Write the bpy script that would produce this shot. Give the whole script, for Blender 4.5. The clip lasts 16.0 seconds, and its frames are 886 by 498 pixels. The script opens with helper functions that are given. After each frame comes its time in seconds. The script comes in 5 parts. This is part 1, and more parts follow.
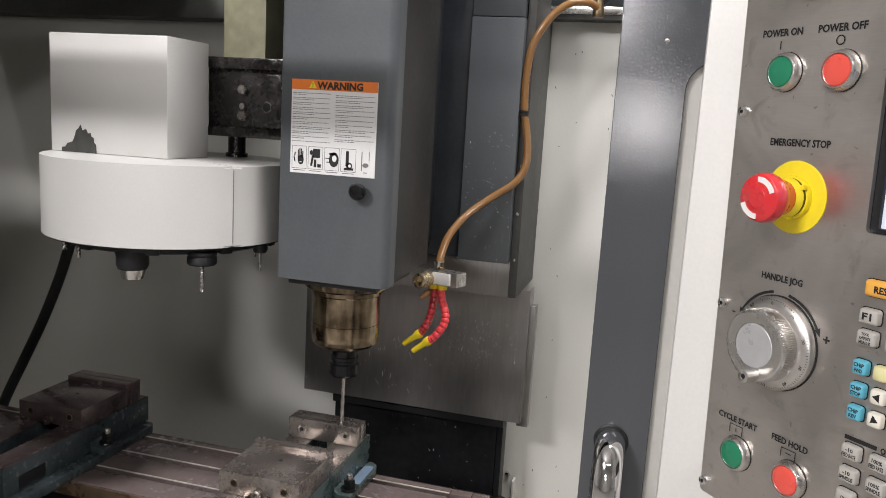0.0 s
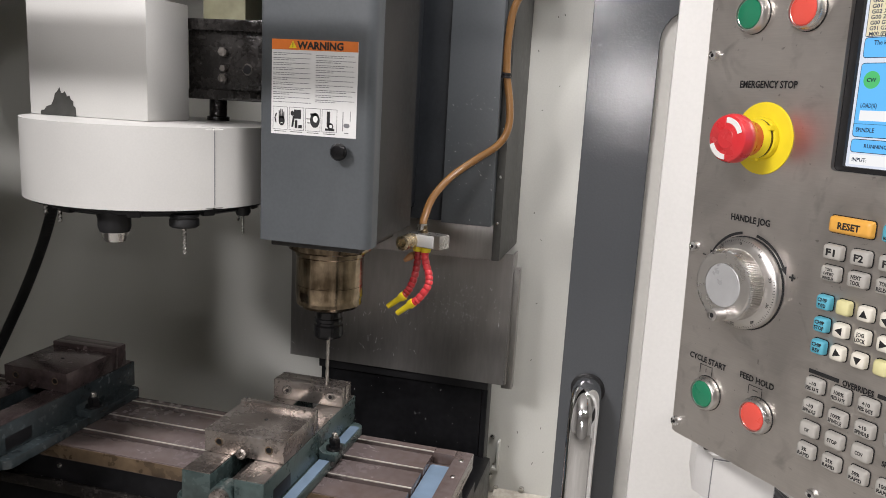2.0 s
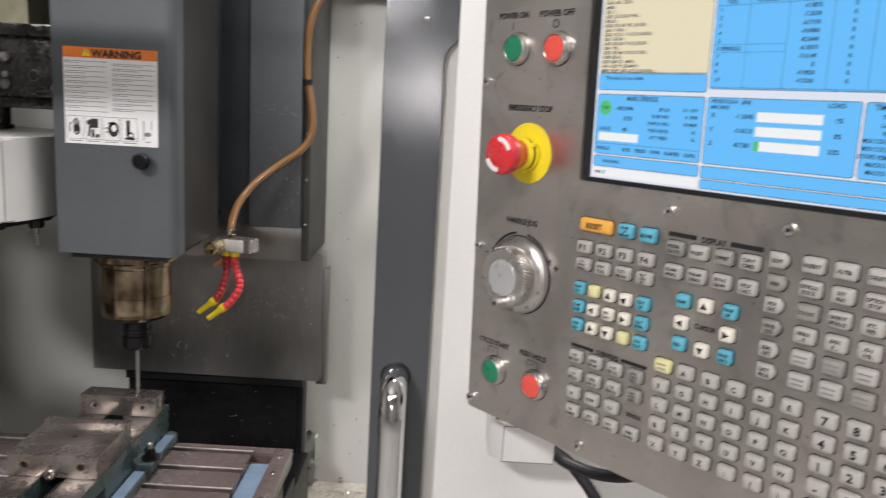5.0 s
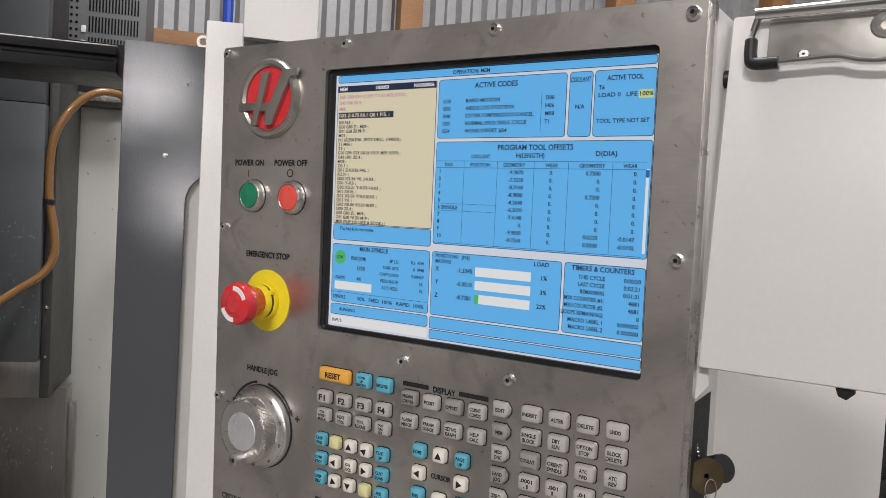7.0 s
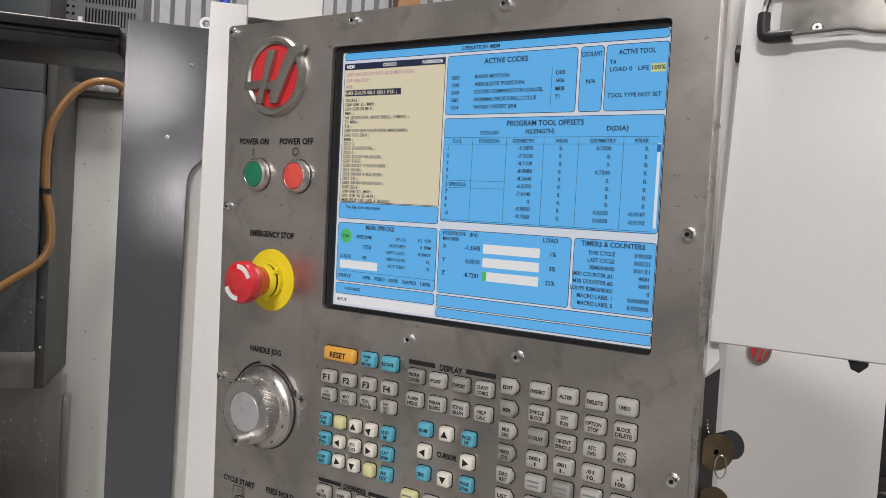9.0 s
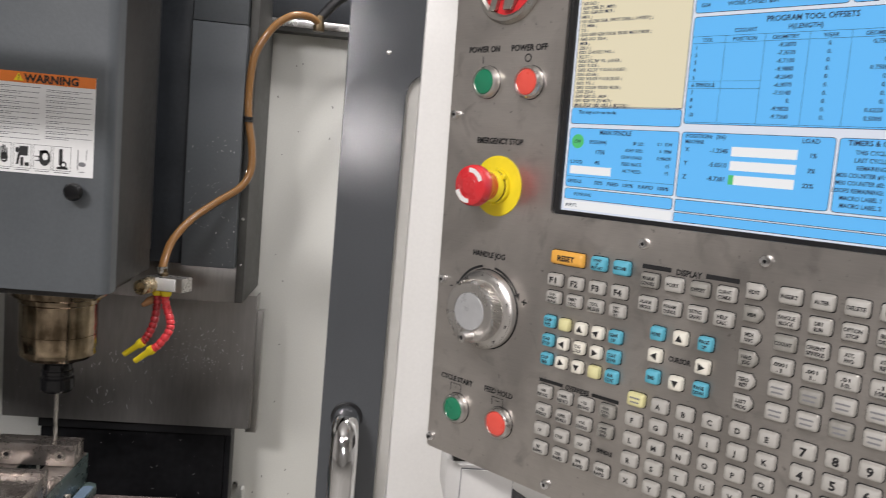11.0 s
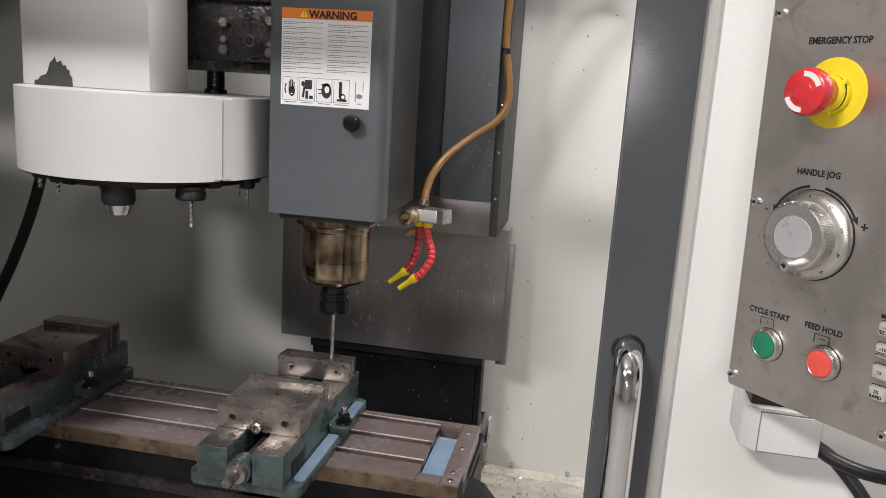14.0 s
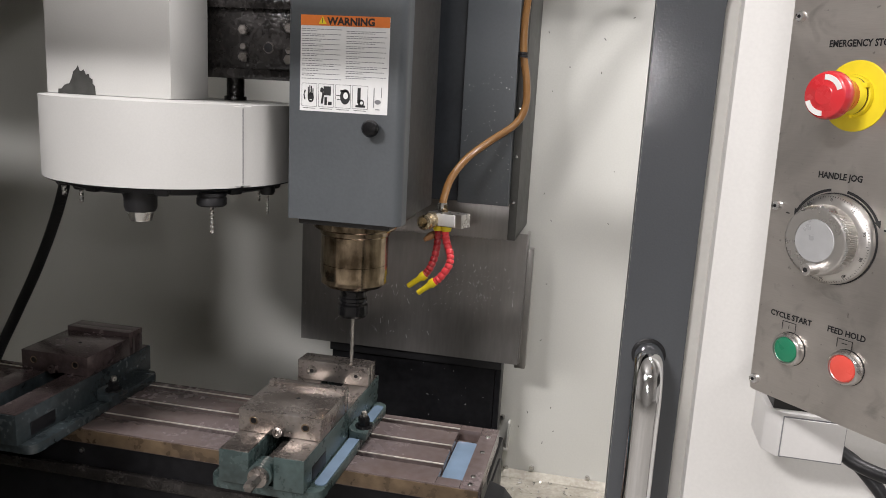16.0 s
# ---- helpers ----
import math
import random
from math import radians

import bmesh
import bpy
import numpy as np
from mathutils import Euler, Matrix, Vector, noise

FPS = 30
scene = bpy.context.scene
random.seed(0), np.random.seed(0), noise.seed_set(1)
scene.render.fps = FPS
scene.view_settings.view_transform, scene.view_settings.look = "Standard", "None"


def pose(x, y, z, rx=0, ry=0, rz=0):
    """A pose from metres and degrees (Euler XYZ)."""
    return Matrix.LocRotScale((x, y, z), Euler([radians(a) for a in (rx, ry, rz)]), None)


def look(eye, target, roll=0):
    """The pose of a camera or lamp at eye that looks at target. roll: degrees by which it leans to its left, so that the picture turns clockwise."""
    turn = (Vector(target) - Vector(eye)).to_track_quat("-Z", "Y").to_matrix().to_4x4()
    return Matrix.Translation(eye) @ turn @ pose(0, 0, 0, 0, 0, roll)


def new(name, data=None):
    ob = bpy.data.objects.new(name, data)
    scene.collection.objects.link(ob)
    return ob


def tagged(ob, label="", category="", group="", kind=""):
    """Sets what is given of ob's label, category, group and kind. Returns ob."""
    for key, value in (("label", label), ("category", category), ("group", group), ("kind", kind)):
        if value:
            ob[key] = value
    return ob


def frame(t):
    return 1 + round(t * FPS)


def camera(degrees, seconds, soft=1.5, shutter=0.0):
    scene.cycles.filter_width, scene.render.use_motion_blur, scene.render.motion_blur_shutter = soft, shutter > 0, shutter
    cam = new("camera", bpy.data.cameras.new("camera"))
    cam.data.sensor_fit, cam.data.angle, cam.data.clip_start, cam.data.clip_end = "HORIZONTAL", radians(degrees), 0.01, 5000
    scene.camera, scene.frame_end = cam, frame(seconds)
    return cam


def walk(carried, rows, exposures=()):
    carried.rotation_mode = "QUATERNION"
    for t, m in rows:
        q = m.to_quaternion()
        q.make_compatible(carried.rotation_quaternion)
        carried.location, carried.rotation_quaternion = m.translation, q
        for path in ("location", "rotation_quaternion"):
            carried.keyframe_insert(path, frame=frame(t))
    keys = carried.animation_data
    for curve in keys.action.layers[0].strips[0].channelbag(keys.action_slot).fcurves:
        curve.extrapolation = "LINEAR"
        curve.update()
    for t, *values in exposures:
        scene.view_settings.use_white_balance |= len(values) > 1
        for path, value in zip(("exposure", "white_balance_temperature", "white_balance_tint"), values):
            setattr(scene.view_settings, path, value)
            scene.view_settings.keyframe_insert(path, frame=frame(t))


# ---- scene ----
cam = camera(59.47, 16.0, soft=0.9, shutter=0.25)
# seconds, eye, then the three turns of pose()
ROWS = [
    (0.0, 0.0000, -0.0000, 1.5662, 80.547, -3.367, 15.644),
    (0.5, 0.0087, -0.0031, 1.5520, 79.711, -4.014, 15.926),
    (1.0, 0.0182, -0.0050, 1.5438, 78.965, -3.639, 15.107),
    (1.5, 0.0195, -0.0068, 1.5446, 78.813, -3.205, 14.831),
    (2.0, 0.0172, -0.0082, 1.5416, 78.749, -3.108, 14.788),
    (2.5, 0.0201, -0.0164, 1.5401, 78.559, -3.135, 14.815),
    (3.0, 0.0192, -0.0234, 1.5404, 78.329, -3.324, 13.946),
    (3.5, 0.0145, -0.0340, 1.5350, 78.211, -3.282, 12.348),
    (4.0, 0.0032, -0.0518, 1.5395, 78.043, -3.275, 10.727),
    (4.5, -0.0006, -0.0718, 1.5419, 78.352, -3.168, 8.855),
    (5.0, 0.0286, -0.0874, 1.5675, 79.155, -3.248, 0.458),
    (5.2, 0.0447, -0.0859, 1.5839, 80.164, -3.473, -3.269),
    (7.3, 0.0720, -0.0785, 1.6141, 87.699, -3.364, -15.613),
    (7.5, 0.0717, -0.0775, 1.6140, 87.531, -3.364, -15.817),
    (8.0, 0.0713, -0.0748, 1.6098, 87.452, -3.384, -16.082),
    (8.2, 0.0698, -0.0728, 1.6036, 87.747, -3.566, -16.139),
    (10.3, 0.0249, -0.0753, 1.5757, 85.586, -4.793, -13.967),
    (10.5, 0.0137, -0.0735, 1.5655, 84.699, -5.084, -11.444),
    (11.0, -0.0150, -0.0720, 1.5422, 83.368, -5.108, -5.150),
    (11.5, -0.0471, -0.0657, 1.5226, 81.657, -4.781, 0.715),
    (12.0, -0.0747, -0.0578, 1.5083, 80.280, -4.355, 4.447),
    (12.5, -0.0880, -0.0547, 1.5043, 79.301, -3.899, 7.098),
    (13.0, -0.0915, -0.0535, 1.5026, 78.917, -3.828, 8.470),
    (13.5, -0.0906, -0.0437, 1.5020, 78.225, -3.709, 10.040),
    (14.0, -0.0880, -0.0401, 1.5051, 78.141, -3.536, 11.190),
    (14.5, -0.0868, -0.0405, 1.5091, 78.121, -3.445, 11.712),
    (15.0, -0.0865, -0.0413, 1.5087, 78.209, -3.304, 12.076),
    (15.5, -0.0882, -0.0385, 1.5115, 78.007, -3.178, 12.392),
    (16.0, -0.0892, -0.0433, 1.5083, 78.291, -2.971, 12.423),
]
walk(cam, [(t, pose(x, y, z, rx, ry, rz)) for t, x, y, z, rx, ry, rz in ROWS], [(0.0, 0.0), (4.5, 0.0), (5.2, -0.12), (7.3, -0.45), (8.2, -0.45), (10.3, -0.36), (11.5, -0.03), (16.0, 0.0)])
PANEL = pose(0.1561, 0.6496, 1.5000, 1.178, -0.380, -48.227)

# ---- light ----
world = bpy.data.worlds.new("shop_air")
scene.world = world
world.use_nodes = True
world.node_tree.nodes["Background"].inputs[0].default_value = (0.9, 0.95, 1.0, 1)
world.node_tree.nodes["Background"].inputs[1].default_value = 0.016


def area(name, m, w, h, watts, colour=(1, 0.958, 0.966)):
    la = bpy.data.lights.new(name, "AREA")
    la.shape, la.size, la.size_y, la.energy, la.color = "RECTANGLE", w, h, watts, colour
    ob = new(name, la)
    ob.matrix_world = m
    return ob


# unseen ceiling lights, the strongest over the aisle to the left, and two low lamps far behind the eye
area("unseen_ceiling_light", look((-2.2, -3.1, 4.2), (0.0, 1.2, 1.2)), 1.2, 0.4, 228)
# extra lamp, added overhead to brighten the right wall and the table
area("unseen_ceiling_light", look((0.42, 1.08, 4.4), (0.1, 1.6, 1.2)), 0.9, 0.3, 132)
area("unseen_ceiling_light", look((2.8, -1.4, 4.0), (0.0, 1.2, 1.2)), 1.2, 0.4, 62)
area("unseen_ceiling_light", pose(0.6, -3.2, 4.55), 2.4, 0.25, 45)
area("unseen_ceiling_light", pose(2.5, 2.8, 4.55), 2.4, 0.25, 40)
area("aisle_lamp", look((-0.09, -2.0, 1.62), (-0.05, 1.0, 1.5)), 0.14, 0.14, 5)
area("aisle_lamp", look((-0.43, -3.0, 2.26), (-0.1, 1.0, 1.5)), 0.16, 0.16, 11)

# ---- materials ----


def shader(name, base, rough=0.5, metal=0.0, scale=60.0, vary=0.12, bump=0.05, blot=4.0, stretch=(1, 1, 1), coat=0.0, spread=0.1, dist=0.002, tint=None, spec=0.5):
    """A painted, metal or plastic surface with grain and larger blots, in metres."""
    m = bpy.data.materials.new(name)
    m.use_nodes = True
    nt = m.node_tree
    b = nt.nodes["Principled BSDF"]
    co = nt.nodes.new("ShaderNodeTexCoord")
    mp = nt.nodes.new("ShaderNodeMapping")
    mp.inputs["Scale"].default_value = stretch
    nt.links.new(co.outputs["Object"], mp.inputs["Vector"])
    fine, big = nt.nodes.new("ShaderNodeTexNoise"), nt.nodes.new("ShaderNodeTexNoise")
    fine.inputs["Scale"].default_value, fine.inputs["Detail"].default_value = scale, 5
    big.inputs["Scale"].default_value, big.inputs["Detail"].default_value = blot, 4
    nt.links.new(mp.outputs[0], fine.inputs["Vector"])
    nt.links.new(co.outputs["Object"], big.inputs["Vector"])
    add = nt.nodes.new("ShaderNodeMath")
    add.operation = "MULTIPLY_ADD"
    add.inputs[1].default_value = 0.6
    nt.links.new(big.outputs["Fac"], add.inputs[0])
    half = nt.nodes.new("ShaderNodeMath")
    half.operation = "MULTIPLY"
    half.inputs[1].default_value = 0.4
    nt.links.new(fine.outputs["Fac"], half.inputs[0])
    nt.links.new(half.outputs[0], add.inputs[2])
    ramp = nt.nodes.new("ShaderNodeValToRGB")
    ramp.color_ramp.elements[0].position, ramp.color_ramp.elements[1].position = 0.36, 0.66
    lo = [max(0.0, c * (1 - vary)) for c in base]
    hi = [min(1.0, c * (1 + vary)) for c in base]
    if tint:
        lo = [a * (1 - vary) + t * vary for a, t in zip(base, tint)]
    ramp.color_ramp.elements[0].color = (*lo, 1)
    ramp.color_ramp.elements[1].color = (*hi, 1)
    nt.links.new(add.outputs[0], ramp.inputs[0])
    nt.links.new(ramp.outputs[0], b.inputs["Base Color"])
    rr = nt.nodes.new("ShaderNodeMapRange")
    rr.inputs["To Min"].default_value, rr.inputs["To Max"].default_value = max(0.03, rough - spread), min(1, rough + spread)
    rr.inputs["From Min"].default_value, rr.inputs["From Max"].default_value = 0.3, 0.7
    nt.links.new(add.outputs[0], rr.inputs[0])
    nt.links.new(rr.outputs[0], b.inputs["Roughness"])
    b.inputs["Metallic"].default_value = metal
    b.inputs["Specular IOR Level"].default_value = spec
    b.inputs["Coat Weight"].default_value = coat
    if bump:
        bp = nt.nodes.new("ShaderNodeBump")
        bp.inputs["Strength"].default_value, bp.inputs["Distance"].default_value = bump, dist
        nt.links.new(fine.outputs["Fac"], bp.inputs["Height"])
        nt.links.new(bp.outputs[0], b.inputs["Normal"])
    return m


def glow(name, colour, strength=1.0):
    m = bpy.data.materials.new(name)
    m.use_nodes = True
    b = m.node_tree.nodes["Principled BSDF"]
    b.inputs["Base Color"].default_value = (0.02, 0.02, 0.025, 1)
    b.inputs["Roughness"].default_value = 0.3
    b.inputs["Emission Color"].default_value = (*colour, 1)
    b.inputs["Emission Strength"].default_value = strength
    return m


M = dict(
    white=shader("white_powder_coat", (0.665, 0.655, 0.63), 0.42, 0, 240, 0.04, 0.05, 3),
    shell=shader("warm_white_paint", (0.525, 0.52, 0.50), 0.4, 0, 300, 0.04, 0.05, 5),
    inner=shader("grey_white_enclosure_paint", (0.54, 0.54, 0.505), 0.45, 0, 220, 0.05, 0.06, 2.2),
    dark=shader("dark_grey_machine_paint", (0.075, 0.083, 0.09), 0.42, 0, 160, 0.10, 0.08, 5),
    dark2=shader("slate_column_paint", (0.021, 0.024, 0.028), 0.40, 0, 90, 0.25, 0.08, 6, spec=0.26),
    olive=shader("dull_grey_casting_paint", (0.050, 0.050, 0.046), 0.5, 0, 70, 0.25, 0.12, 6, spec=0.35),
    post=shader("textured_grey_door_paint", (0.070, 0.075, 0.081), 0.09, 0, 400, 0.06, 0.16, 3, spread=0.015, dist=0.0009),
    strip=shader("light_grey_door_skin", (0.46, 0.45, 0.42), 0.45, 0, 140, 0.06, 0.05, 5),
    sheet=shader("scuffed_sheet_steel", (0.235, 0.225, 0.215), 0.32, 0.7, 130, 0.12, 0.04, 4, (1, 1, 0.15), spread=0.05),
    gloss=shader("gloss_black_oxide", (0.012, 0.012, 0.013), 0.2, 0.4, 60, 0.2, 0.02, 10, spread=0.06),
    bright=shader("bright_bare_steel", (0.62, 0.61, 0.59), 0.24, 1.0, 60, 0.08, 0.04, 9),
    lip=shader("rubbed_bare_iron", (0.60, 0.57, 0.52), 0.5, 0.55, 80, 0.35, 0.05, 14, spread=0.12, tint=(0.2, 0.13, 0.08)),
    oily=shader("oily_steel_bolt", (0.20, 0.185, 0.17), 0.28, 0.8, 80, 0.4, 0.1, 30, spread=0.14),
    chrome=shader("polished_chrome", (0.78, 0.78, 0.78), 0.08, 1.0, 40, 0.03, 0.0, 8, spread=0.04),
    alu=shader("satin_aluminium", (0.60, 0.58, 0.555), 0.30, 0.95, 120, 0.06, 0.05, 12),
    spindle=shader("oil_stained_steel_nose", (0.32, 0.255, 0.18), 0.17, 1.0, 70, 0.75, 0.03, 24, (1, 1, 0.25), spread=0.10, tint=(0.06, 0.04, 0.02)),
    jaw=shader("worn_vise_steel", (0.25, 0.227, 0.21), 0.27, 0.85, 120, 0.36, 0.06, 11, spread=0.14, tint=(0.09, 0.055, 0.035)),
    table=shader("oiled_cast_iron", (0.145, 0.12, 0.12), 0.22, 0.4, 60, 0.35, 0.04, 5, spread=0.12, tint=(0.13, 0.075, 0.04)),
    bronze=shader("rust_brown_iron_edge", (0.12, 0.085, 0.052), 0.3, 0.5, 60, 0.6, 0.1, 14, spread=0.15, tint=(0.03, 0.02, 0.015)),
    darkjaw=shader("darker_vise_steel", (0.115, 0.088, 0.088), 0.22, 0.6, 90, 0.5, 0.06, 16, spread=0.12, tint=(0.03, 0.02, 0.018)),
    darkgreen=shader("darker_vise_paint", (0.028, 0.036, 0.039), 0.22, 0, 80, 0.5, 0.12, 12, spread=0.1),
    cast=shader("black_brown_casting_paint", (0.022, 0.021, 0.020), 0.45, 0, 70, 0.35, 0.12, 6, spec=0.35),
    green=shader("blue_green_vise_paint", (0.040, 0.060, 0.058), 0.28, 0, 80, 0.45, 0.2, 12, spread=0.12),
    black=shader("black_metal_cover", (0.008, 0.008, 0.009), 0.40, 0, 60, 0.5, 0.08, 4, spec=0.16),
    greasy=shader("greasy_black_beam", (0.02, 0.018, 0.017), 0.2, 0.3, 120, 0.6, 0.35, 22, spread=0.16, dist=0.004),
    rubber=shader("black_rubber", (0.012, 0.012, 0.013), 0.45, 0, 150, 0.2, 0.1, 10, spec=0.35),
    yellowiron=shader("olive_yellow_casting", (0.30, 0.29, 0.19), 0.5, 0, 40, 0.25, 0.25, 9, spread=0.15),
    red=shader("red_plastic", (0.62, 0.028, 0.035), 0.3, 0, 90, 0.08, 0.02, 9, coat=0.3),
    redlens=shader("red_lens", (0.75, 0.09, 0.065), 0.3, 0, 90, 0.05, 0.02, 9, coat=0.4),
    greenlens=shader("green_lens", (0.012, 0.19, 0.095), 0.3, 0, 90, 0.08, 0.02, 9, coat=0.4),
    yellow=shader("yellow_plastic", (0.83, 0.66, 0.02), 0.45, 0, 120, 0.05, 0.02, 9),
    pink=shader("red_hose_segment", (0.70, 0.05, 0.06), 0.35, 0, 120, 0.12, 0.03, 30, coat=0.2),
    keygrey=shader("grey_rubber_key", (0.40, 0.385, 0.355), 0.34, 0, 260, 0.05, 0.05, 30),
    keydark=shader("worn_grey_key", (0.26, 0.25, 0.225), 0.34, 0, 200, 0.12, 0.05, 40),
    keywhite=shader("ivory_key", (0.72, 0.69, 0.60), 0.45, 0, 260, 0.04, 0.05, 30),
    keyblue=shader("cyan_blue_key", (0.10, 0.40, 0.52), 0.45, 0, 260, 0.06, 0.05, 30),
    keyyellow=shader("pale_yellow_key", (0.66, 0.62, 0.32), 0.45, 0, 260, 0.05, 0.05, 30),
    keyorange=shader("amber_key", (0.78, 0.40, 0.07), 0.42, 0, 260, 0.04, 0.05, 30),
    ink=shader("black_print", (0.012, 0.012, 0.013), 0.5, 0, 100, 0.1, 0, 10),
    greyink=shader("grey_print", (0.19, 0.19, 0.20), 0.5, 0, 100, 0.1, 0, 10),
    whiteink=shader("white_print", (0.8, 0.8, 0.78), 0.5, 0, 100, 0.03, 0, 10),
    orange=shader("orange_label_print", (0.72, 0.19, 0.03), 0.42, 0, 100, 0.06, 0, 10),
    label=shader("white_label", (0.78, 0.78, 0.77), 0.4, 0, 120, 0.03, 0.02, 12),
    coolant=shader("milky_blue_coolant", (0.15, 0.21, 0.285), 0.08, 0, 20, 0.12, 0.05, 12, spread=0.04),
    tray=shader("dirty_tray_paint", (0.37, 0.35, 0.30), 0.5, 0, 90, 0.35, 0.1, 14, tint=(0.12, 0.09, 0.05)),
    darkpink=shader("shaded_red_hose_segment", (0.30, 0.018, 0.022), 0.28, 0, 120, 0.2, 0.03, 30, coat=0.3),
    concrete=shader("shop_concrete", (0.28, 0.27, 0.25), 0.6, 0, 30, 0.2, 0.15, 1.2),
    shopwall=shader("shop_wall_paint", (0.52, 0.51, 0.49), 0.7, 0, 30, 0.1, 0.1, 0.7),
    corrug=shader("galvanised_cladding", (0.29, 0.295, 0.30), 0.45, 0.3, 25, 0.15, 0.05, 1.5),
    wood=shader("brown_timber", (0.30, 0.15, 0.06), 0.6, 0, 30, 0.25, 0.2, 3, (1, 1, 6)),
    vent=shader("grey_vented_steel", (0.19, 0.195, 0.20), 0.45, 0.2, 80, 0.08, 0.05, 5),
    bluepl=shader("blue_cable", (0.02, 0.07, 0.45), 0.4, 0, 60, 0.1, 0.02, 9),
    brass=shader("dull_brass", (0.115, 0.085, 0.048), 0.35, 0.8, 60, 0.2, 0.05, 14),
    screenbg=glow("screen_grey", (0.76, 0.80, 0.90), 0.97),
    cyan=glow("screen_blue", (0.115, 0.485, 0.93), 1.05),
    cream=glow("screen_cream", (0.90, 0.80, 0.56), 0.90),
    lcdwhite=glow("screen_white", (0.92, 0.92, 0.93), 0.97),
    lcdgreen=glow("screen_green", (0.10, 0.75, 0.22), 0.7),
    lcdyellow=glow("screen_yellow", (0.85, 0.9, 0.3), 0.8),
    lcdpink=glow("screen_pink", (0.80, 0.42, 0.55), 0.7),
    lcdmid=glow("screen_deep_blue", (0.03, 0.18, 0.6), 0.7),
    lcdink=shader("screen_ink", (0.012, 0.022, 0.06), 0.5, 0, 60, 0.1, 0, 9),
    valve=shader("pale_worn_brass", (0.52, 0.44, 0.30), 0.28, 0.85, 90, 0.4, 0.05, 30, spread=0.1, tint=(0.2, 0.13, 0.06)),
    disc=shader("grey_film_disc", (0.47, 0.475, 0.48), 0.32, 0.35, 140, 0.08, 0.03, 30),
    board=shader("white_enamelled_sheet", (0.62, 0.61, 0.595), 0.35, 0, 200, 0.03, 0.03, 4),
    pewter=shader("satin_pewter", (0.46, 0.44, 0.405), 0.34, 0.9, 120, 0.08, 0.05, 14),
)


def smudged_steel():
    """Satin stainless sheet with cloudy tarnish, greasy finger marks and fine scratches."""
    m = shader("brushed_stainless", (0.62, 0.585, 0.55), 0.34, 0.94, 900, 0.07, 0.02, 14, (0.06, 1, 1), spread=0.07, dist=0.0002)
    nt = m.node_tree
    b = nt.nodes["Principled BSDF"]
    co = next(n for n in nt.nodes if n.bl_idname == "ShaderNodeTexCoord")
    ramp = next(n for n in nt.nodes if n.bl_idname == "ShaderNodeValToRGB")
    out = ramp.outputs[0]
    for scale, detail, warp, lo, hi, dark in ((7.0, 6, 1.2, 0.40, 0.66, 0.72), (34.0, 6, 0.8, 0.58, 0.75, 0.74), (150.0, 3, 0.3, 0.67, 0.74, 0.6)):
        n = nt.nodes.new("ShaderNodeTexNoise")
        n.inputs["Scale"].default_value, n.inputs["Detail"].default_value, n.inputs["Distortion"].default_value = scale, detail, warp
        nt.links.new(co.outputs["Object"], n.inputs["Vector"])
        r = nt.nodes.new("ShaderNodeMapRange")
        r.inputs["From Min"].default_value, r.inputs["From Max"].default_value = lo, hi
        r.inputs["To Min"].default_value, r.inputs["To Max"].default_value = 1.0, dark
        nt.links.new(n.outputs["Fac"], r.inputs[0])
        mul = nt.nodes.new("ShaderNodeVectorMath")
        mul.operation = "SCALE"
        nt.links.new(out, mul.inputs[0])
        nt.links.new(r.outputs[0], mul.inputs["Scale"])
        out = mul.outputs[0]
    nt.links.new(out, b.inputs["Base Color"])
    return m


M["steel"] = smudged_steel()

amber = bpy.data.materials.new("amber_hose")
amber.use_nodes = True
_b = amber.node_tree.nodes["Principled BSDF"]
_b.inputs["Base Color"].default_value = (0.30, 0.15, 0.05, 1)
_b.inputs["Roughness"].default_value = 0.22
_b.inputs["Transmission Weight"].default_value = 0.35
_b.inputs["Coat Weight"].default_value = 0.4
M["amber"] = amber

# ---- building helpers ----


def thing(name, label, category, at=(0, 0, 0), group="", m=None):
    ob = new(name)
    ob.empty_display_size = 0.05
    ob.matrix_basis = m if m is not None else pose(*at)
    return tagged(ob, label, category, group)


def mesh_of(bm, name, smooth=0):
    me = bpy.data.meshes.new(name)
    bmesh.ops.recalc_face_normals(bm, faces=bm.faces)
    bm.to_mesh(me)
    bm.free()
    if smooth:
        for p in me.polygons:
            p.use_smooth = True
        me.set_sharp_from_angle(angle=radians(smooth))
    return me


def part(name, bm, material, parent=None, label="", smooth=35, at=None):
    """Links a bmesh (or a ready mesh) as one mesh object under a thing or a part."""
    me = bm if isinstance(bm, bpy.types.Mesh) else mesh_of(bm, name, smooth)
    if not me.materials:
        me.materials.append(material)
    ob = new(name, me)
    ob.parent = parent
    if at is not None:
        ob.matrix_basis = at if isinstance(at, Matrix) else Matrix.Translation(at)
    if label:
        ob["label"] = label
    return ob


def alone(name, bm, material, label, category, group="", kind="", smooth=35, at=None):
    """A thing, or a piece of the setting, of one mesh."""
    return tagged(part(name, bm, material, None, "", smooth, at), label, category, group, kind)


